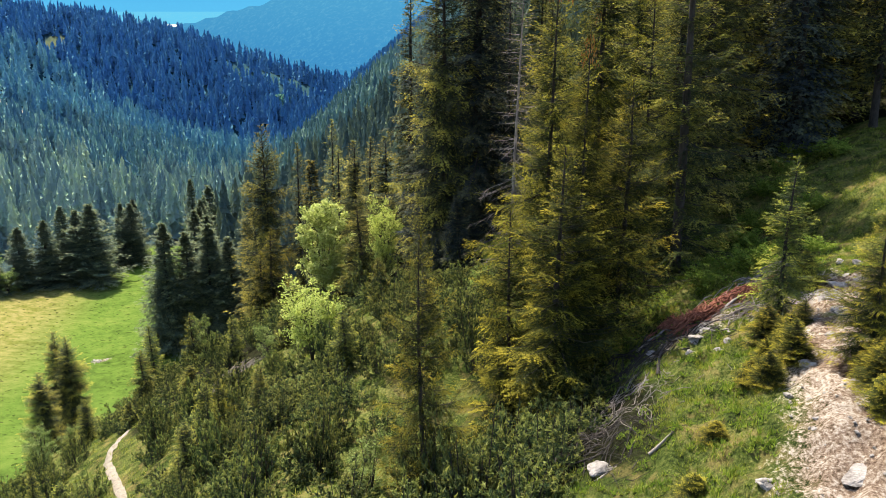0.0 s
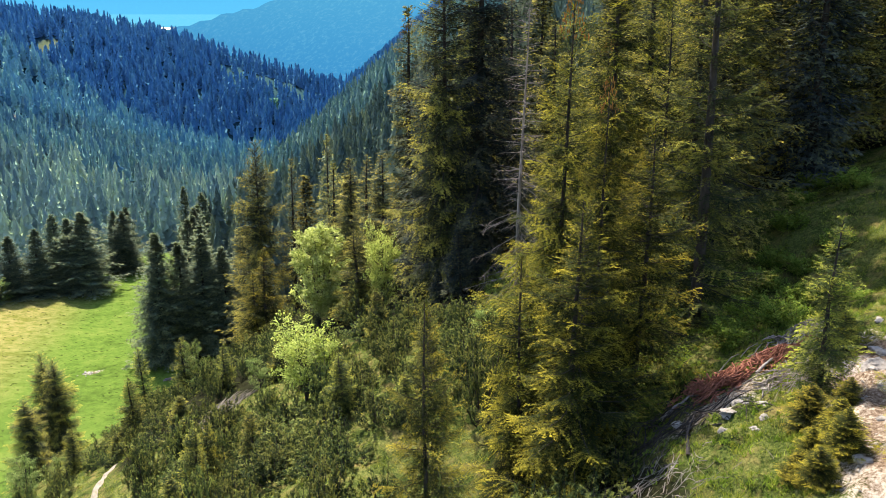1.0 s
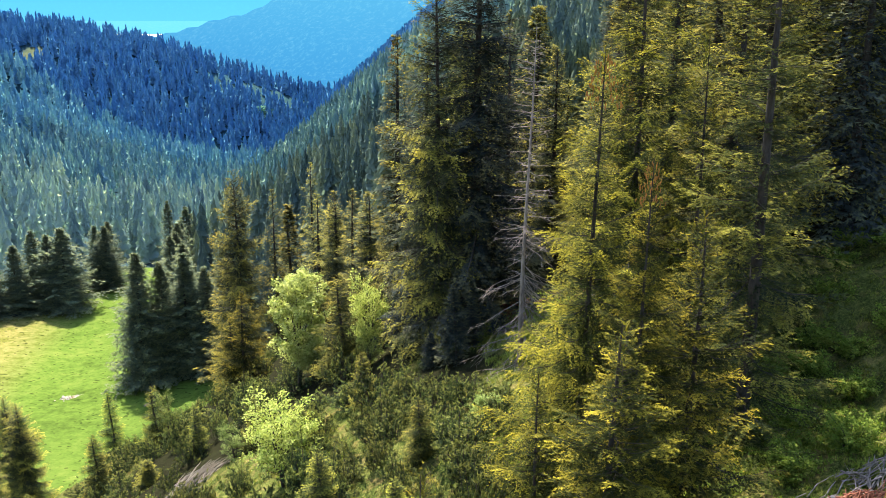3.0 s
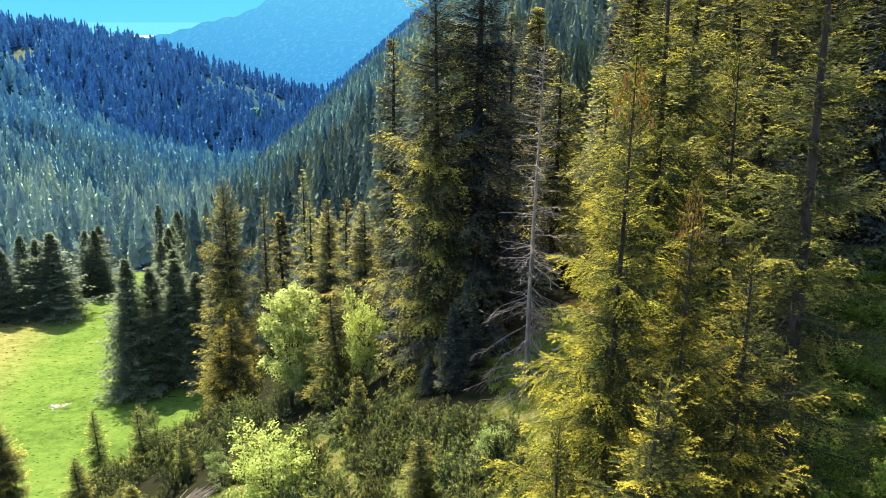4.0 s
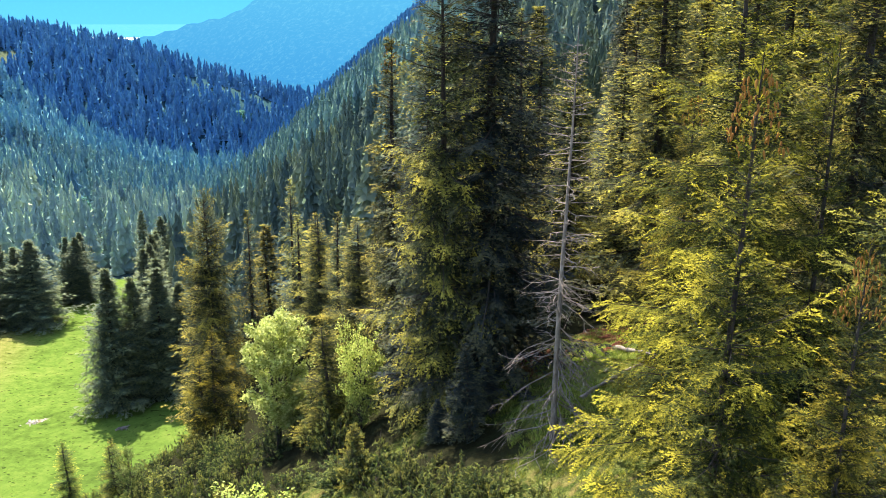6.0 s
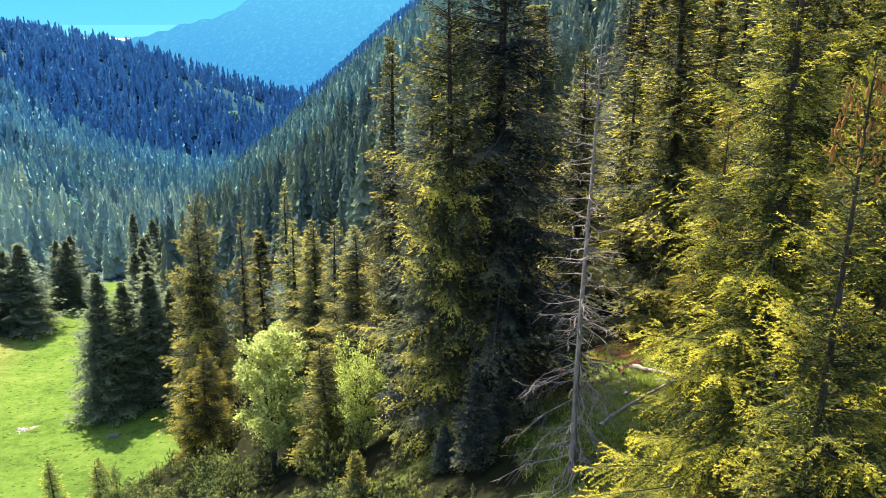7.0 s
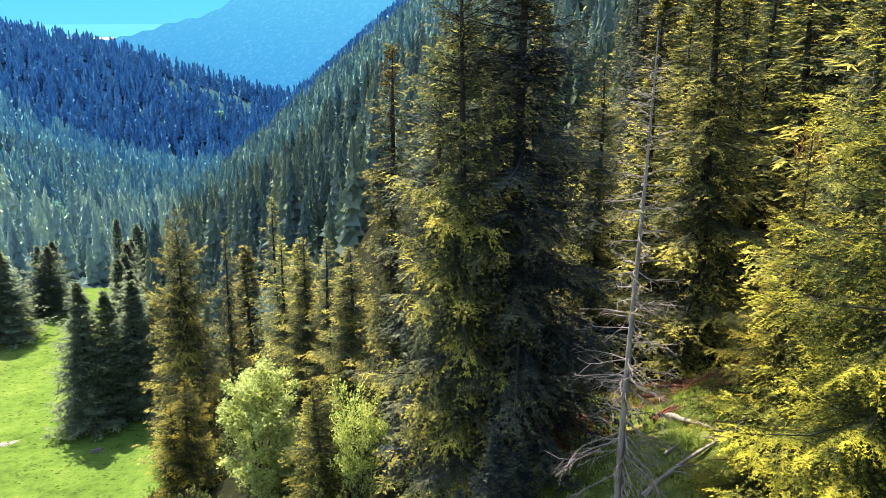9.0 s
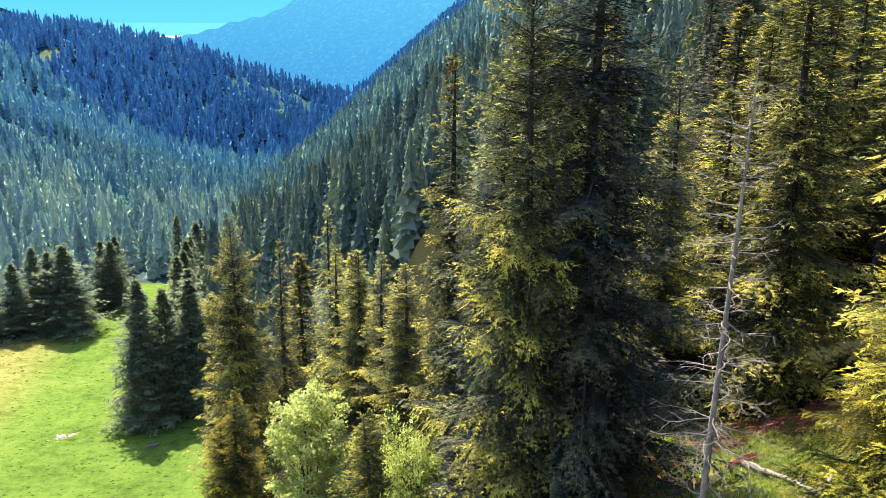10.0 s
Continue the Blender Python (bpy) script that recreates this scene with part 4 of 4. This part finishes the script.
def left_side(x, y):
    return in_view(x, y) & (meadow_zone(x, y) < 0.05) & ((x < -142) | (y > 384)) & (x < valley_x(y) + 30) & open_side(x, y) & (along(x, y, STREAM, 11.0) < 0.3)


def right_side(x, y):
    return in_view(x, y) & (x > np.where(y < 380, -62 - 0.3 * (y - 235), valley_x(y) + 28))


def on_spur(x, y):
    """The sunny spur before the far ridge."""
    return y < 1000 - 0.62 * np.minimum(x + 350, 0)


def ridge_land(x, y):
    return (x > -0.75 * y - 30) & ((meadow_zone(x, y) < 0.5) | ((x * 7.31 + y * 3.17) % 1.0 < 0.1) & (x > -400)) & open_side(x, y) & ((y < 1330) | (x < -400)) & ((x < valley_x(y) + 40) | (y > 1000))


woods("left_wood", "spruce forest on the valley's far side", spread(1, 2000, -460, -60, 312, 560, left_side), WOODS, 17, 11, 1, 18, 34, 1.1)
# The farther the stand, the more haze its needle colour holds.
woods("left_wood", "haze-tinted spruce forest on the valley's far side", spread(4, 4400, -620, -60, 545, 840, left_side), WOODS_MID, 9, 9, 4, 17, 31, 1.15)
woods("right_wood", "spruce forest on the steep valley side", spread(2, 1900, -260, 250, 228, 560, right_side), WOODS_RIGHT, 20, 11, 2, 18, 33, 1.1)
woods("right_wood", "haze-tinted spruce forest on the steep valley side", spread(5, 3200, -260, 330, 545, 1000, right_side), WOODS_SIDE, 9, 9, 5, 17, 31, 1.15)
woods("ridge_wood", "spruce forest on a spur, tinted by haze and sun", spread(3, 10500, -1150, 160, 800, 1480, lambda x, y: ridge_land(x, y) & on_spur(x, y)), WOODS_SPUR, 8, 8, 3, 20, 38, 1.15)
woods("ridge_wood", "spruce forest tinted dark blue by haze on a far ridge", spread(8, 14000, -1150, 160, 800, 1480, lambda x, y: ridge_land(x, y) & ~on_spur(x, y)), WOODS_BLUE, 7, 8, 8, 18, 34, 1.15)
woods("hill_wood", "spruce forest farther along the hillside", spread(6, 900, -10, 75, 118, 235, lambda x, y: (np.arctan2(x + 2.6, y - 24) > 0.05) & (np.arctan2(x + 2.6, y - 24) < 0.17) | (np.arctan2(x + 2.6, y - 24) > 0.25)), NEEDLES_EDGE, 20, 13, 6, 16, 26)
woods("hill_wood", "spruce forest farther along the hillside", spread(7, 500, 15, 70, 140, 240, lambda x, y: (np.arctan2(x + 2.6, y - 24) > 0.17) & (np.arctan2(x + 2.6, y - 24) < 0.25)), NEEDLES_EDGE, 20, 13, 7, 13, 20)


def pine_land(x, y):
    """Where the mountain pines grow: the slope below the dark spruces down to the trail."""
    if y > 79 or (x > -6 and y > 59.5 - 1.5 * (x + 2)) or x > 3.4:
        return False
    if x > 1.8 and y > 30:
        return False
    if abs(x + 20.5 + 0.42 * (y - 48)) < 1.7 and y < 70:
        return False
    if (x + 12) ** 2 + (y - 77) ** 2 < 6 or (x + 1.0) ** 2 + (y - 51.5) ** 2 < 5 or (x + 9) ** 2 + (y - 54) ** 2 < 6 or (x + 15.5) ** 2 + (y - 46) ** 2 < 7 or (x + 17) ** 2 + (y - 65.5) ** 2 < 10:
        return False
    return x > -40


for n, (x, y) in enumerate(scatter(9, 130, (-40, 4, 22, 79), 2.35, pine_land)):
    rng = random.Random(n + 50)
    ob = plant("pine_%d" % (n % 3), x, y, rng.uniform(1.3, 3.7), rng.uniform(1.1, 2.0), "dense green dwarf mountain pine on the slope", "mountain pines on the slope")
    ob["category"] = "shrub"
for n, (x, y, h, r) in enumerate(((4.2, 28.4, 2.0, 1.5), (2.4, 27.0, 2.3, 1.4), (3.2, 24.8, 1.8, 1.4), (1.2, 24.2, 2.2, 1.5), (5.0, 26.6, 1.4, 1.1), (5.9, 29.4, 1.2, 1.1), (2.0, 30.2, 2.2, 1.3), (4.2, 25.2, 1.6, 1.3), (3.4, 22.6, 1.6, 1.3), (2.2, 21.4, 1.8, 1.4))):
    ob = plant("pine_%d" % (n % 3), x, y, h, r, "dense green dwarf mountain pine in the hollow", "mountain pines on the slope")
    ob["category"] = "shrub"
for n, (x, y, h, r) in enumerate(((2.3, 44.5, 2.2, 1.6), (1.0, 47.2, 2.0, 1.6), (3.2, 50.5, 1.5, 1.3), (-0.6, 53.8, 2.2, 1.7), (-2.2, 55.8, 2.0, 1.6), (-1.4, 57.6, 2.0, 1.6), (0.4, 51.4, 1.5, 1.2), (1.6, 52.6, 1.8, 1.4), (-3.6, 54.0, 2.0, 1.5), (-2.4, 52.4, 1.6, 1.3), (3.0, 48.2, 1.6, 1.3), (-0.2, 49.2, 1.7, 1.4))):
    ob = plant("pine_%d" % (n % 3), x, y, h, r, "dense green dwarf mountain pine below the tall spruces", "mountain pines on the slope")
    ob["category"] = "shrub"
for n, (x, y) in enumerate(scatter(39, 45, (-15, 1.5, 42, 60), 1.75, pine_land)):
    rng = random.Random(n + 250)
    ob = plant("pine_%d" % (n % 3), x, y, rng.uniform(1.2, 2.2), rng.uniform(1.0, 1.5), "dense green dwarf mountain pine on the slope", "mountain pines on the slope")
    ob["category"] = "shrub"
for n, (x, y) in enumerate(scatter(49, 34, (-24, -5, 34, 52), 1.9, pine_land)):
    rng = random.Random(n + 350)
    ob = plant("pine_%d" % (n % 3), x, y, rng.uniform(1.3, 2.4), rng.uniform(1.1, 1.6), "dense green dwarf mountain pine on the slope", "mountain pines on the slope")
    ob["category"] = "shrub"
for n, (x, y) in enumerate(((-14.2, 79.2), (-12.4, 81.4), (-15.6, 82.0), (-10.2, 80.2), (-9.0, 77.4), (-13.6, 75.4), (-11.2, 74.2), (-8.2, 75.2), (-16.6, 79.4), (-7.0, 79.0), (-6.0, 76.0), (-17.2, 84.0), (-13.2, 84.6), (-10.0, 83.6), (-7.6, 82.6), (-15.2, 77.0), (-5.2, 79.4), (-4.6, 74.2), (-6.6, 73.4), (-18.6, 81.8))):
    rng = random.Random(n + 450)
    ob = plant("pine_%d" % (n % 3), x, y, rng.uniform(1.4, 2.3), rng.uniform(1.3, 1.8), "dense green dwarf mountain pine on the slope", "mountain pines on the slope")
    ob["category"] = "shrub"
for n, (x, y) in enumerate(scatter(29, 16, (-32, -1, 36, 74), 4.0, pine_land)):
    rng = random.Random(n + 150)
    plant("small", x, y, rng.uniform(2.5, 4.5), rng.uniform(0.7, 1.1), "young yellow-green spruce among mountain pines", "young spruces among the pines")
for n, (x, y) in enumerate(scatter(19, 26, (-34, -16, 79, 100), 2.2, lambda x, y: y < 96 + 0.2 * x + 6)):
    rng = random.Random(n + 90)
    ob = plant("pine_%d" % (n % 3), x, y, rng.uniform(1.4, 2.6), rng.uniform(1.4, 2.2), "dense green dwarf mountain pine on the crest", "mountain pines on the slope")
    ob["category"] = "shrub"


# ---- the trail ----
def ribbon(line, width, lift):
    pts = np.array(line, float)
    t = np.linspace(0, len(pts) - 1, 90)
    x, y = np.interp(t, np.arange(len(pts)), pts[:, 0]), np.interp(t, np.arange(len(pts)), pts[:, 1])
    for _ in range(6):
        x[1:-1] = (x[:-2] + x[1:-1] + x[2:]) / 3
        y[1:-1] = (y[:-2] + y[1:-1] + y[2:]) / 3
    dx, dy = np.gradient(x), np.gradient(y)
    n = np.hypot(dx, dy)
    w = width * (0.5 + 0.08 * np.sin(t * 5) + 0.04 * np.sin(t * 13))
    rows = []
    for q in np.linspace(-1, 1, 5):
        px, py = x - dy / n * w * q, y + dx / n * w * q
        rows.append(np.stack([px, py, land(px, py) + lift * (1 - 0.6 * q * q)], -1))
    v = np.stack(rows, 1)
    i = np.arange(90 * 5).reshape(90, 5)
    return v.reshape(-1, 3), np.stack([i[:-1, :-1], i[:-1, 1:], i[1:, 1:], i[1:, :-1]], -1).reshape(-1, 4)


tagged(new("trail", mesh_of("trail", *ribbon([(-14.5, 36), (-20.1, 47.0), (-21.9, 50.8), (-24.9, 56.8), (-26.5, 60.2), (-27.6, 63.4), (-28.2, 66.4), (-28.1, 69.2)], 0.62, 0.12), TRAIL, True)), "narrow pale gravel hiking trail", "trail", kind="structure")
tagged(new("scree", mesh_of("scree", *ribbon(SCREE, 2.6, 0.5), TRAIL, True)), "pale scree along a track on the wooded valley side", "scree", kind="structure")


# ---- rocks, logs and brush ----
def rock(seed, size):
    bm = bmesh.new()
    bmesh.ops.create_icosphere(bm, subdivisions=3, radius=0.5)
    for v in bm.verts:
        p = v.co.copy()
        v.co = p * (0.85 + 0.45 * noise.noise(p * 2.2 + Vector((seed * 7.3, 0, 0))) + 0.14 * noise.noise(p * 7 + Vector((0, seed, 0))))
        v.co.z *= 0.62
    me = bpy.data.meshes.new("rock")
    bm.to_mesh(me)
    bm.free()
    me.materials.append(ROCK)
    return me


ROCKS = [rock(s, 1) for s in range(5)]


def set_rock(n, x, y, size, label="weathered pale limestone rock on the slope"):
    ob = tagged(new("rock", ROCKS[n % 5]), label, "rock", "rocks on the slope")
    rng = random.Random(n)
    ob.matrix_basis = pose(x, y, float(land(x, y)) + size * 0.02, rng.uniform(-12, 12), rng.uniform(-12, 12), rng.uniform(0, 360)) @ Matrix.Diagonal((size * rng.uniform(0.9, 1.4), size, size * rng.uniform(0.8, 1.1), 1))


for n, (x, y, size) in enumerate(((12.2, 25.2, 0.42), (13.2, 27.0, 0.5), (13.6, 27.6, 0.7), (10.6, 23.0, 0.5), (9.9, 27.7, 0.4), (9.0, 28.5, 0.45), (9.4, 27.2, 0.4), (9.5, 21.5, 0.3), (11.0, 21.0, 0.25), (4.4, 21.6, 0.7), (14.1, 29.3, 0.9), (14.6, 29.8, 0.6), (13.7, 28.8, 0.35), (16.0, 33.0, 0.4), (8.0, 30.2, 0.5), (10.8, 30.0, 0.45), (7.6, 17.8, 0.45), (12.3, 21.7, 0.3), (16.0, 39.5, 0.5), (9.6, 29.0, 0.6), (10.2, 28.6, 0.5), (8.6, 27.6, 0.4), (11.8, 33.2, 0.4), (12.9, 33.8, 0.35), (15.6, 31.6, 0.6), (16.4, 32.4, 0.5))):
    set_rock(n, x, y, size)
def outcrop(n, x, y, size):
    """A flat rock face that breaks through the soil."""
    ob = tagged(new("rock", ROCKS[n % 5]), "flat pale limestone outcrop breaking through the soil", "rock", "rocks on the slope")
    ob.matrix_basis = pose(x, y, float(land(x, y)) - size * 0.07, 4, -14, n * 77) @ Matrix.Diagonal((size * 1.5, size, size * 0.34, 1))


for n, (x, y, size) in enumerate(((9.6, 17.2, 1.0), (13.9, 29.0, 1.1), (14.8, 30.2, 0.9), (9.2, 28.6, 0.7), (10.2, 28.9, 0.6))):
    outcrop(n, x, y, size)
for n in range(240):
    rng = random.Random(n + 300)
    k = rng.uniform(0, len(SOIL_LINE) - 1.01)
    (ax, ay), (bx, by) = SOIL_LINE[int(k)], SOIL_LINE[int(k) + 1]
    f = k - int(k)
    set_rock(n, ax + (bx - ax) * f + rng.gauss(0, 0.9), ay + (by - ay) * f + rng.gauss(0, 0.5), rng.uniform(0.04, 0.15) * rng.uniform(0.6, 1.2), "small pale stone on the bare soil")


for n in range(16):
    rng = random.Random(n + 700)
    set_rock(n, -94.6 + rng.gauss(0, 1.5), 216.5 + rng.gauss(0, 1.3), rng.uniform(0.35, 0.95), "pale stone of a small heap on the meadow")


def log(name, ax, ay, bx, by, thick, label, material=None, lift=0.0, forks=2, seed=1):
    """A fallen stem lying on the ground from a to b, with broken side limbs."""
    rng = np.random.default_rng(seed)
    s = np.linspace(0, 1, 12)
    x, y = ax + (bx - ax) * s, ay + (by - ay) * s
    le = math.hypot(bx - ax, by - ay)
    x, y = x + 0.03 * le * np.sin(s * 5 + seed), y + 0.03 * le * np.cos(s * 4 + seed)
    za, zb = float(land(x[0], y[0])), float(land(x[-1], y[-1]))
    z = np.maximum(land(x, y), za + (zb - za) * s) + thick * 0.7 + lift
    path = np.stack([x, y, z], -1)
    thing = new(name)
    thing.location = path[0]
    stem = part("stem", mesh_of("stem", *tubes((path - path[0])[None], (thick * np.linspace(1, 0.35, 12) * (1 + 0.1 * np.sin(s * 40)))[None], 8), material or DEAD, True), thing)
    for f in range(forks):
        i = int(rng.integers(4, 11))
        w = unit(np.array([bx - ax, by - ay, 0]) / le + rng.normal(0, 0.6, 3) * np.array([1, 1, 0.4]) + np.array([0, 0, 0.15]))
        q = np.linspace(0, 1, 5)[:, None]
        limb = path[i] - path[0] + w * q * le * rng.uniform(0.12, 0.3) + np.array([0, 0, 0.1]) * np.sin(q * 5)
        part("side_limb", mesh_of("side_limb", *tubes(limb[None], (thick * 0.4 * np.linspace(1, 0.2, 5))[None], 5), material or DEAD, True), stem)
    return tagged(thing, label, "log", "fallen wood")


log("fallen_log", 6.4, 58.6, 11.2, 61.8, 0.13, "pale barkless fallen log lying on the clearing's grass", PALE_WOOD, seed=3, forks=3)
log("fallen_log", 10.2, 66.6, 11.0, 61.9, 0.17, "pale barkless fallen log lying on the clearing's grass", PALE_WOOD, seed=4, forks=2)
log("fallen_log", 12.6, 63.4, 11.0, 61.6, 0.12, "pale broken fallen log lying on the clearing's grass", PALE_WOOD, seed=5, forks=1)
log("fallen_log", 8.3, 61.5, 9.3, 62.3, 0.08, "pale broken branch lying on the clearing's grass", PALE_WOOD, seed=6, forks=1)
log("fallen_log", 5.7, 21.2, 6.4, 21.4, 0.06, "short pale broken log on the grassy slope", PALE_WOOD, seed=7, forks=1)
log("fallen_log", 4.2, 21.0, 4.9, 21.5, 0.05, "short pale broken log on the grassy slope", PALE_WOOD, seed=8, forks=1)
log("fallen_log", 7.4, 27.3, 8.4, 30.0, 0.07, "dark fallen branch in the hollow", BARK, seed=9, forks=4)
log("fallen_log", 11.0, 31.2, 13.2, 33.6, 0.06, "grey fallen branch on the slope", seed=11, forks=4)
log("fallen_log", 10.2, 30.9, 11.6, 32.6, 0.06, "red-brown fallen branch beside the brush pile", RED_WOOD, seed=12, forks=2)
log("fallen_log", 7.6, 31.2, 9.2, 32.0, 0.08, "grey fallen branch under the spruces", seed=13, forks=4)


def brush(name, x, y, rx, ry, height, count, length, thick, material, label, seed, turn=0.0, spread_=0.8):
    """A heap of cut or fallen branches lying across one another on the ground."""
    rng = np.random.default_rng(seed)
    px, py = x + rng.normal(0, rx * 0.5, count), y + rng.normal(0, ry * 0.5, count)
    a = turn + rng.normal(0, spread_, count)
    le = length * rng.uniform(0.4, 1.2, count)
    pile = np.exp(-((px - x) / rx) ** 2 - ((py - y) / ry) ** 2) * height * rng.uniform(0.1, 1, count)
    s = np.linspace(-0.5, 0.5, 4)
    qx = px[:, None] + np.cos(a)[:, None] * le[:, None] * s + rng.normal(0, 0.05, (count, 4))
    qy = py[:, None] + np.sin(a)[:, None] * le[:, None] * s + rng.normal(0, 0.05, (count, 4))
    qz = land(qx, qy) + 0.03 + pile[:, None] + rng.normal(0, 0.05, (count, 4)) + np.abs(rng.normal(0, 0.12, (count, 1))) * s
    p = np.stack([qx, qy, qz], -1)
    o = np.array([x, y, float(land(x, y))])
    wide = thick * rng.uniform(0.4, 1.3, (count, 1)) * np.array([1, 0.9, 0.7, 0.35])
    ob = new(name)
    ob.location = o
    single = min(count, 90)
    for k in range(single):
        part("branch", mesh_of("branch", *tubes((p - o)[k:k + 1], wide[k:k + 1], 4), material, True), ob)
    if count > single:
        tagged(part("twig_litter", mesh_of("twig_litter", *tubes((p - o)[single:], wide[single:], 4), material, True), ob), kind="stuff")
    tagged(ob, label, "brush pile", "brush piles")
    return ob


brush("brush_pile", 9.9, 32.0, 1.3, 0.9, 0.6, 320, 0.7, 0.03, RED_WOOD, "heap of red-brown dead spruce branches", 1, 0.4, 1.6)
brush("brush_pile", 11.7, 32.3, 1.4, 0.6, 0.4, 160, 0.8, 0.028, RED_WOOD, "scattered red-brown dead spruce branches", 12, 0.2, 0.9)
brush("brush_pile", 13.0, 33.6, 1.4, 1.0, 0.3, 60, 1.4, 0.03, DEAD, "grey dead branches on the shady slope", 13, 0.7, 0.8)
brush("brush_pile", 7.6, 30.4, 2.2, 2.2, 0.3, 150, 1.2, 0.022, BARK, "scattered dark dead twigs in the hollow", 2, 0.0, 2.0)
brush("brush_pile", 4.9, 23.2, 1.3, 2.0, 0.3, 110, 1.3, 0.016, BARK, "scattered dark dead twigs in the hollow", 9, 0.3, 1.0)
brush("brush_pile", 6.0, 26.0, 1.8, 2.6, 0.25, 130, 0.9, 0.014, DEAD, "scattered grey dead twigs in the hollow", 3, 0.0, 2.0)
brush("brush_pile", -17.3, 65.5, 1.7, 1.4, 0.6, 80, 2.6, 0.055, PALE_WOOD, "heap of bare grey branches on the bank", 4, 0.9, 0.35)
brush("brush_pile", 5.8, 68.5, 2.2, 1.2, 0.3, 170, 0.9, 0.03, RED_WOOD, "rusty dead branches at the dark spruce's foot", 5)
brush("brush_pile", 13.5, 71.5, 3.2, 1.6, 0.3, 200, 1.2, 0.03, RED_WOOD, "red-brown dead branches at the forest's edge", 6)
brush("brush_pile", 10.2, 67.0, 0.8, 0.5, 0.3, 60, 0.6, 0.04, RED_WOOD, "small heap of rotten red-brown wood on the grass", 7)
brush("brush_pile", 11.6, 30.2, 1.4, 1.2, 0.25, 90, 1.5, 0.02, DEAD, "grey dead twigs below the small spruce", 8)
brush("brush_pile", -70.1, 209.4, 1.6, 1.0, 0.5, 40, 1.8, 0.07, DEAD, "small heap of grey-brown wood on the meadow", 10)


# ---- grass ----
def tufts(name, label, spots, blades, tall, seed, material=None, leaf=0.07):
    rng = np.random.default_rng(seed)
    n = len(spots)
    k = np.repeat(np.arange(n), blades)
    size = tall * rng.uniform(0.5, 1.3, n)[k]
    base = np.stack([spots[k, 0], spots[k, 1], land(spots[k, 0], spots[k, 1])], -1) + rng.normal(0, 0.3, (len(k), 3)) * size[:, None] * np.array([1, 1, 0])
    way = unit(rng.normal(0, 0.55, (len(k), 3)) * np.array([1, 1, 0.3]) + np.array([0, 0, 0.8]))
    across = unit(np.cross(way, rng.normal(0, 1, way.shape)))
    w = size[:, None] * leaf
    v = np.stack([base - across * w - [0, 0, 0.03], base + across * w - [0, 0, 0.03], base + way * size[:, None]], 1).reshape(-1, 3)
    return tagged(new(name, mesh_of(name, v, np.arange(len(v)).reshape(-1, 3), material or GRASS)), label, "grass", kind="stuff")


def thin(p, keep):
    rng = np.random.default_rng(77)
    return p[rng.random(len(p)) < keep(p[:, 0], p[:, 1])]


clumpy = lambda x, y: np.clip(0.5 + 0.75 * np.sin(x * 1.9 + np.sin(y * 1.3)) * np.sin(y * 1.6 + np.sin(x * 1.1)), 0.06, 1)
knoll = thin(spread(11, 52000, 1, 32, 12, 62, lambda x, y: (soil_zone(x, y) < 0.45) & (litter_shade_zone(x, y) < 0.6) & (x > 2.5 + 0.0 * y)), clumpy)
tufts("grass_tufts", "tussocks of green and straw-coloured grass on the slope", knoll, 8, 0.17, 21)
herbs = thin(spread(14, 30000, 2.5, 18, 13, 48, lambda x, y: (soil_zone(x, y) < 0.4) & (litter_shade_zone(x, y) < 0.7)), lambda x, y: np.clip(0.35 + 0.9 * np.sin(x * 2.7 + 1.3 * np.sin(y * 1.9)) * np.sin(y * 2.3 + np.sin(x * 1.7)), 0, 1))
tufts("low_herbs", "low bright green leafy herbs on the slope", herbs, 7, 0.13, 24, HERBS, 0.16)
slope = thin(spread(12, 13000, -36, 4, 24, 84, lambda x, y: litter_shade_zone(x, y) < 0.6), clumpy)
tufts("slope_grass", "tussocks of grass between the mountain pines", slope, 5, 0.26, 22)
glade = thin(spread(13, 7500, 3, 16, 55, 73, lambda x, y: litter_shade_zone(x, y) < 0.75), clumpy)
tufts("glade_grass", "bright grass of the forest clearing", glade, 7, 0.28, 23, GLADE)
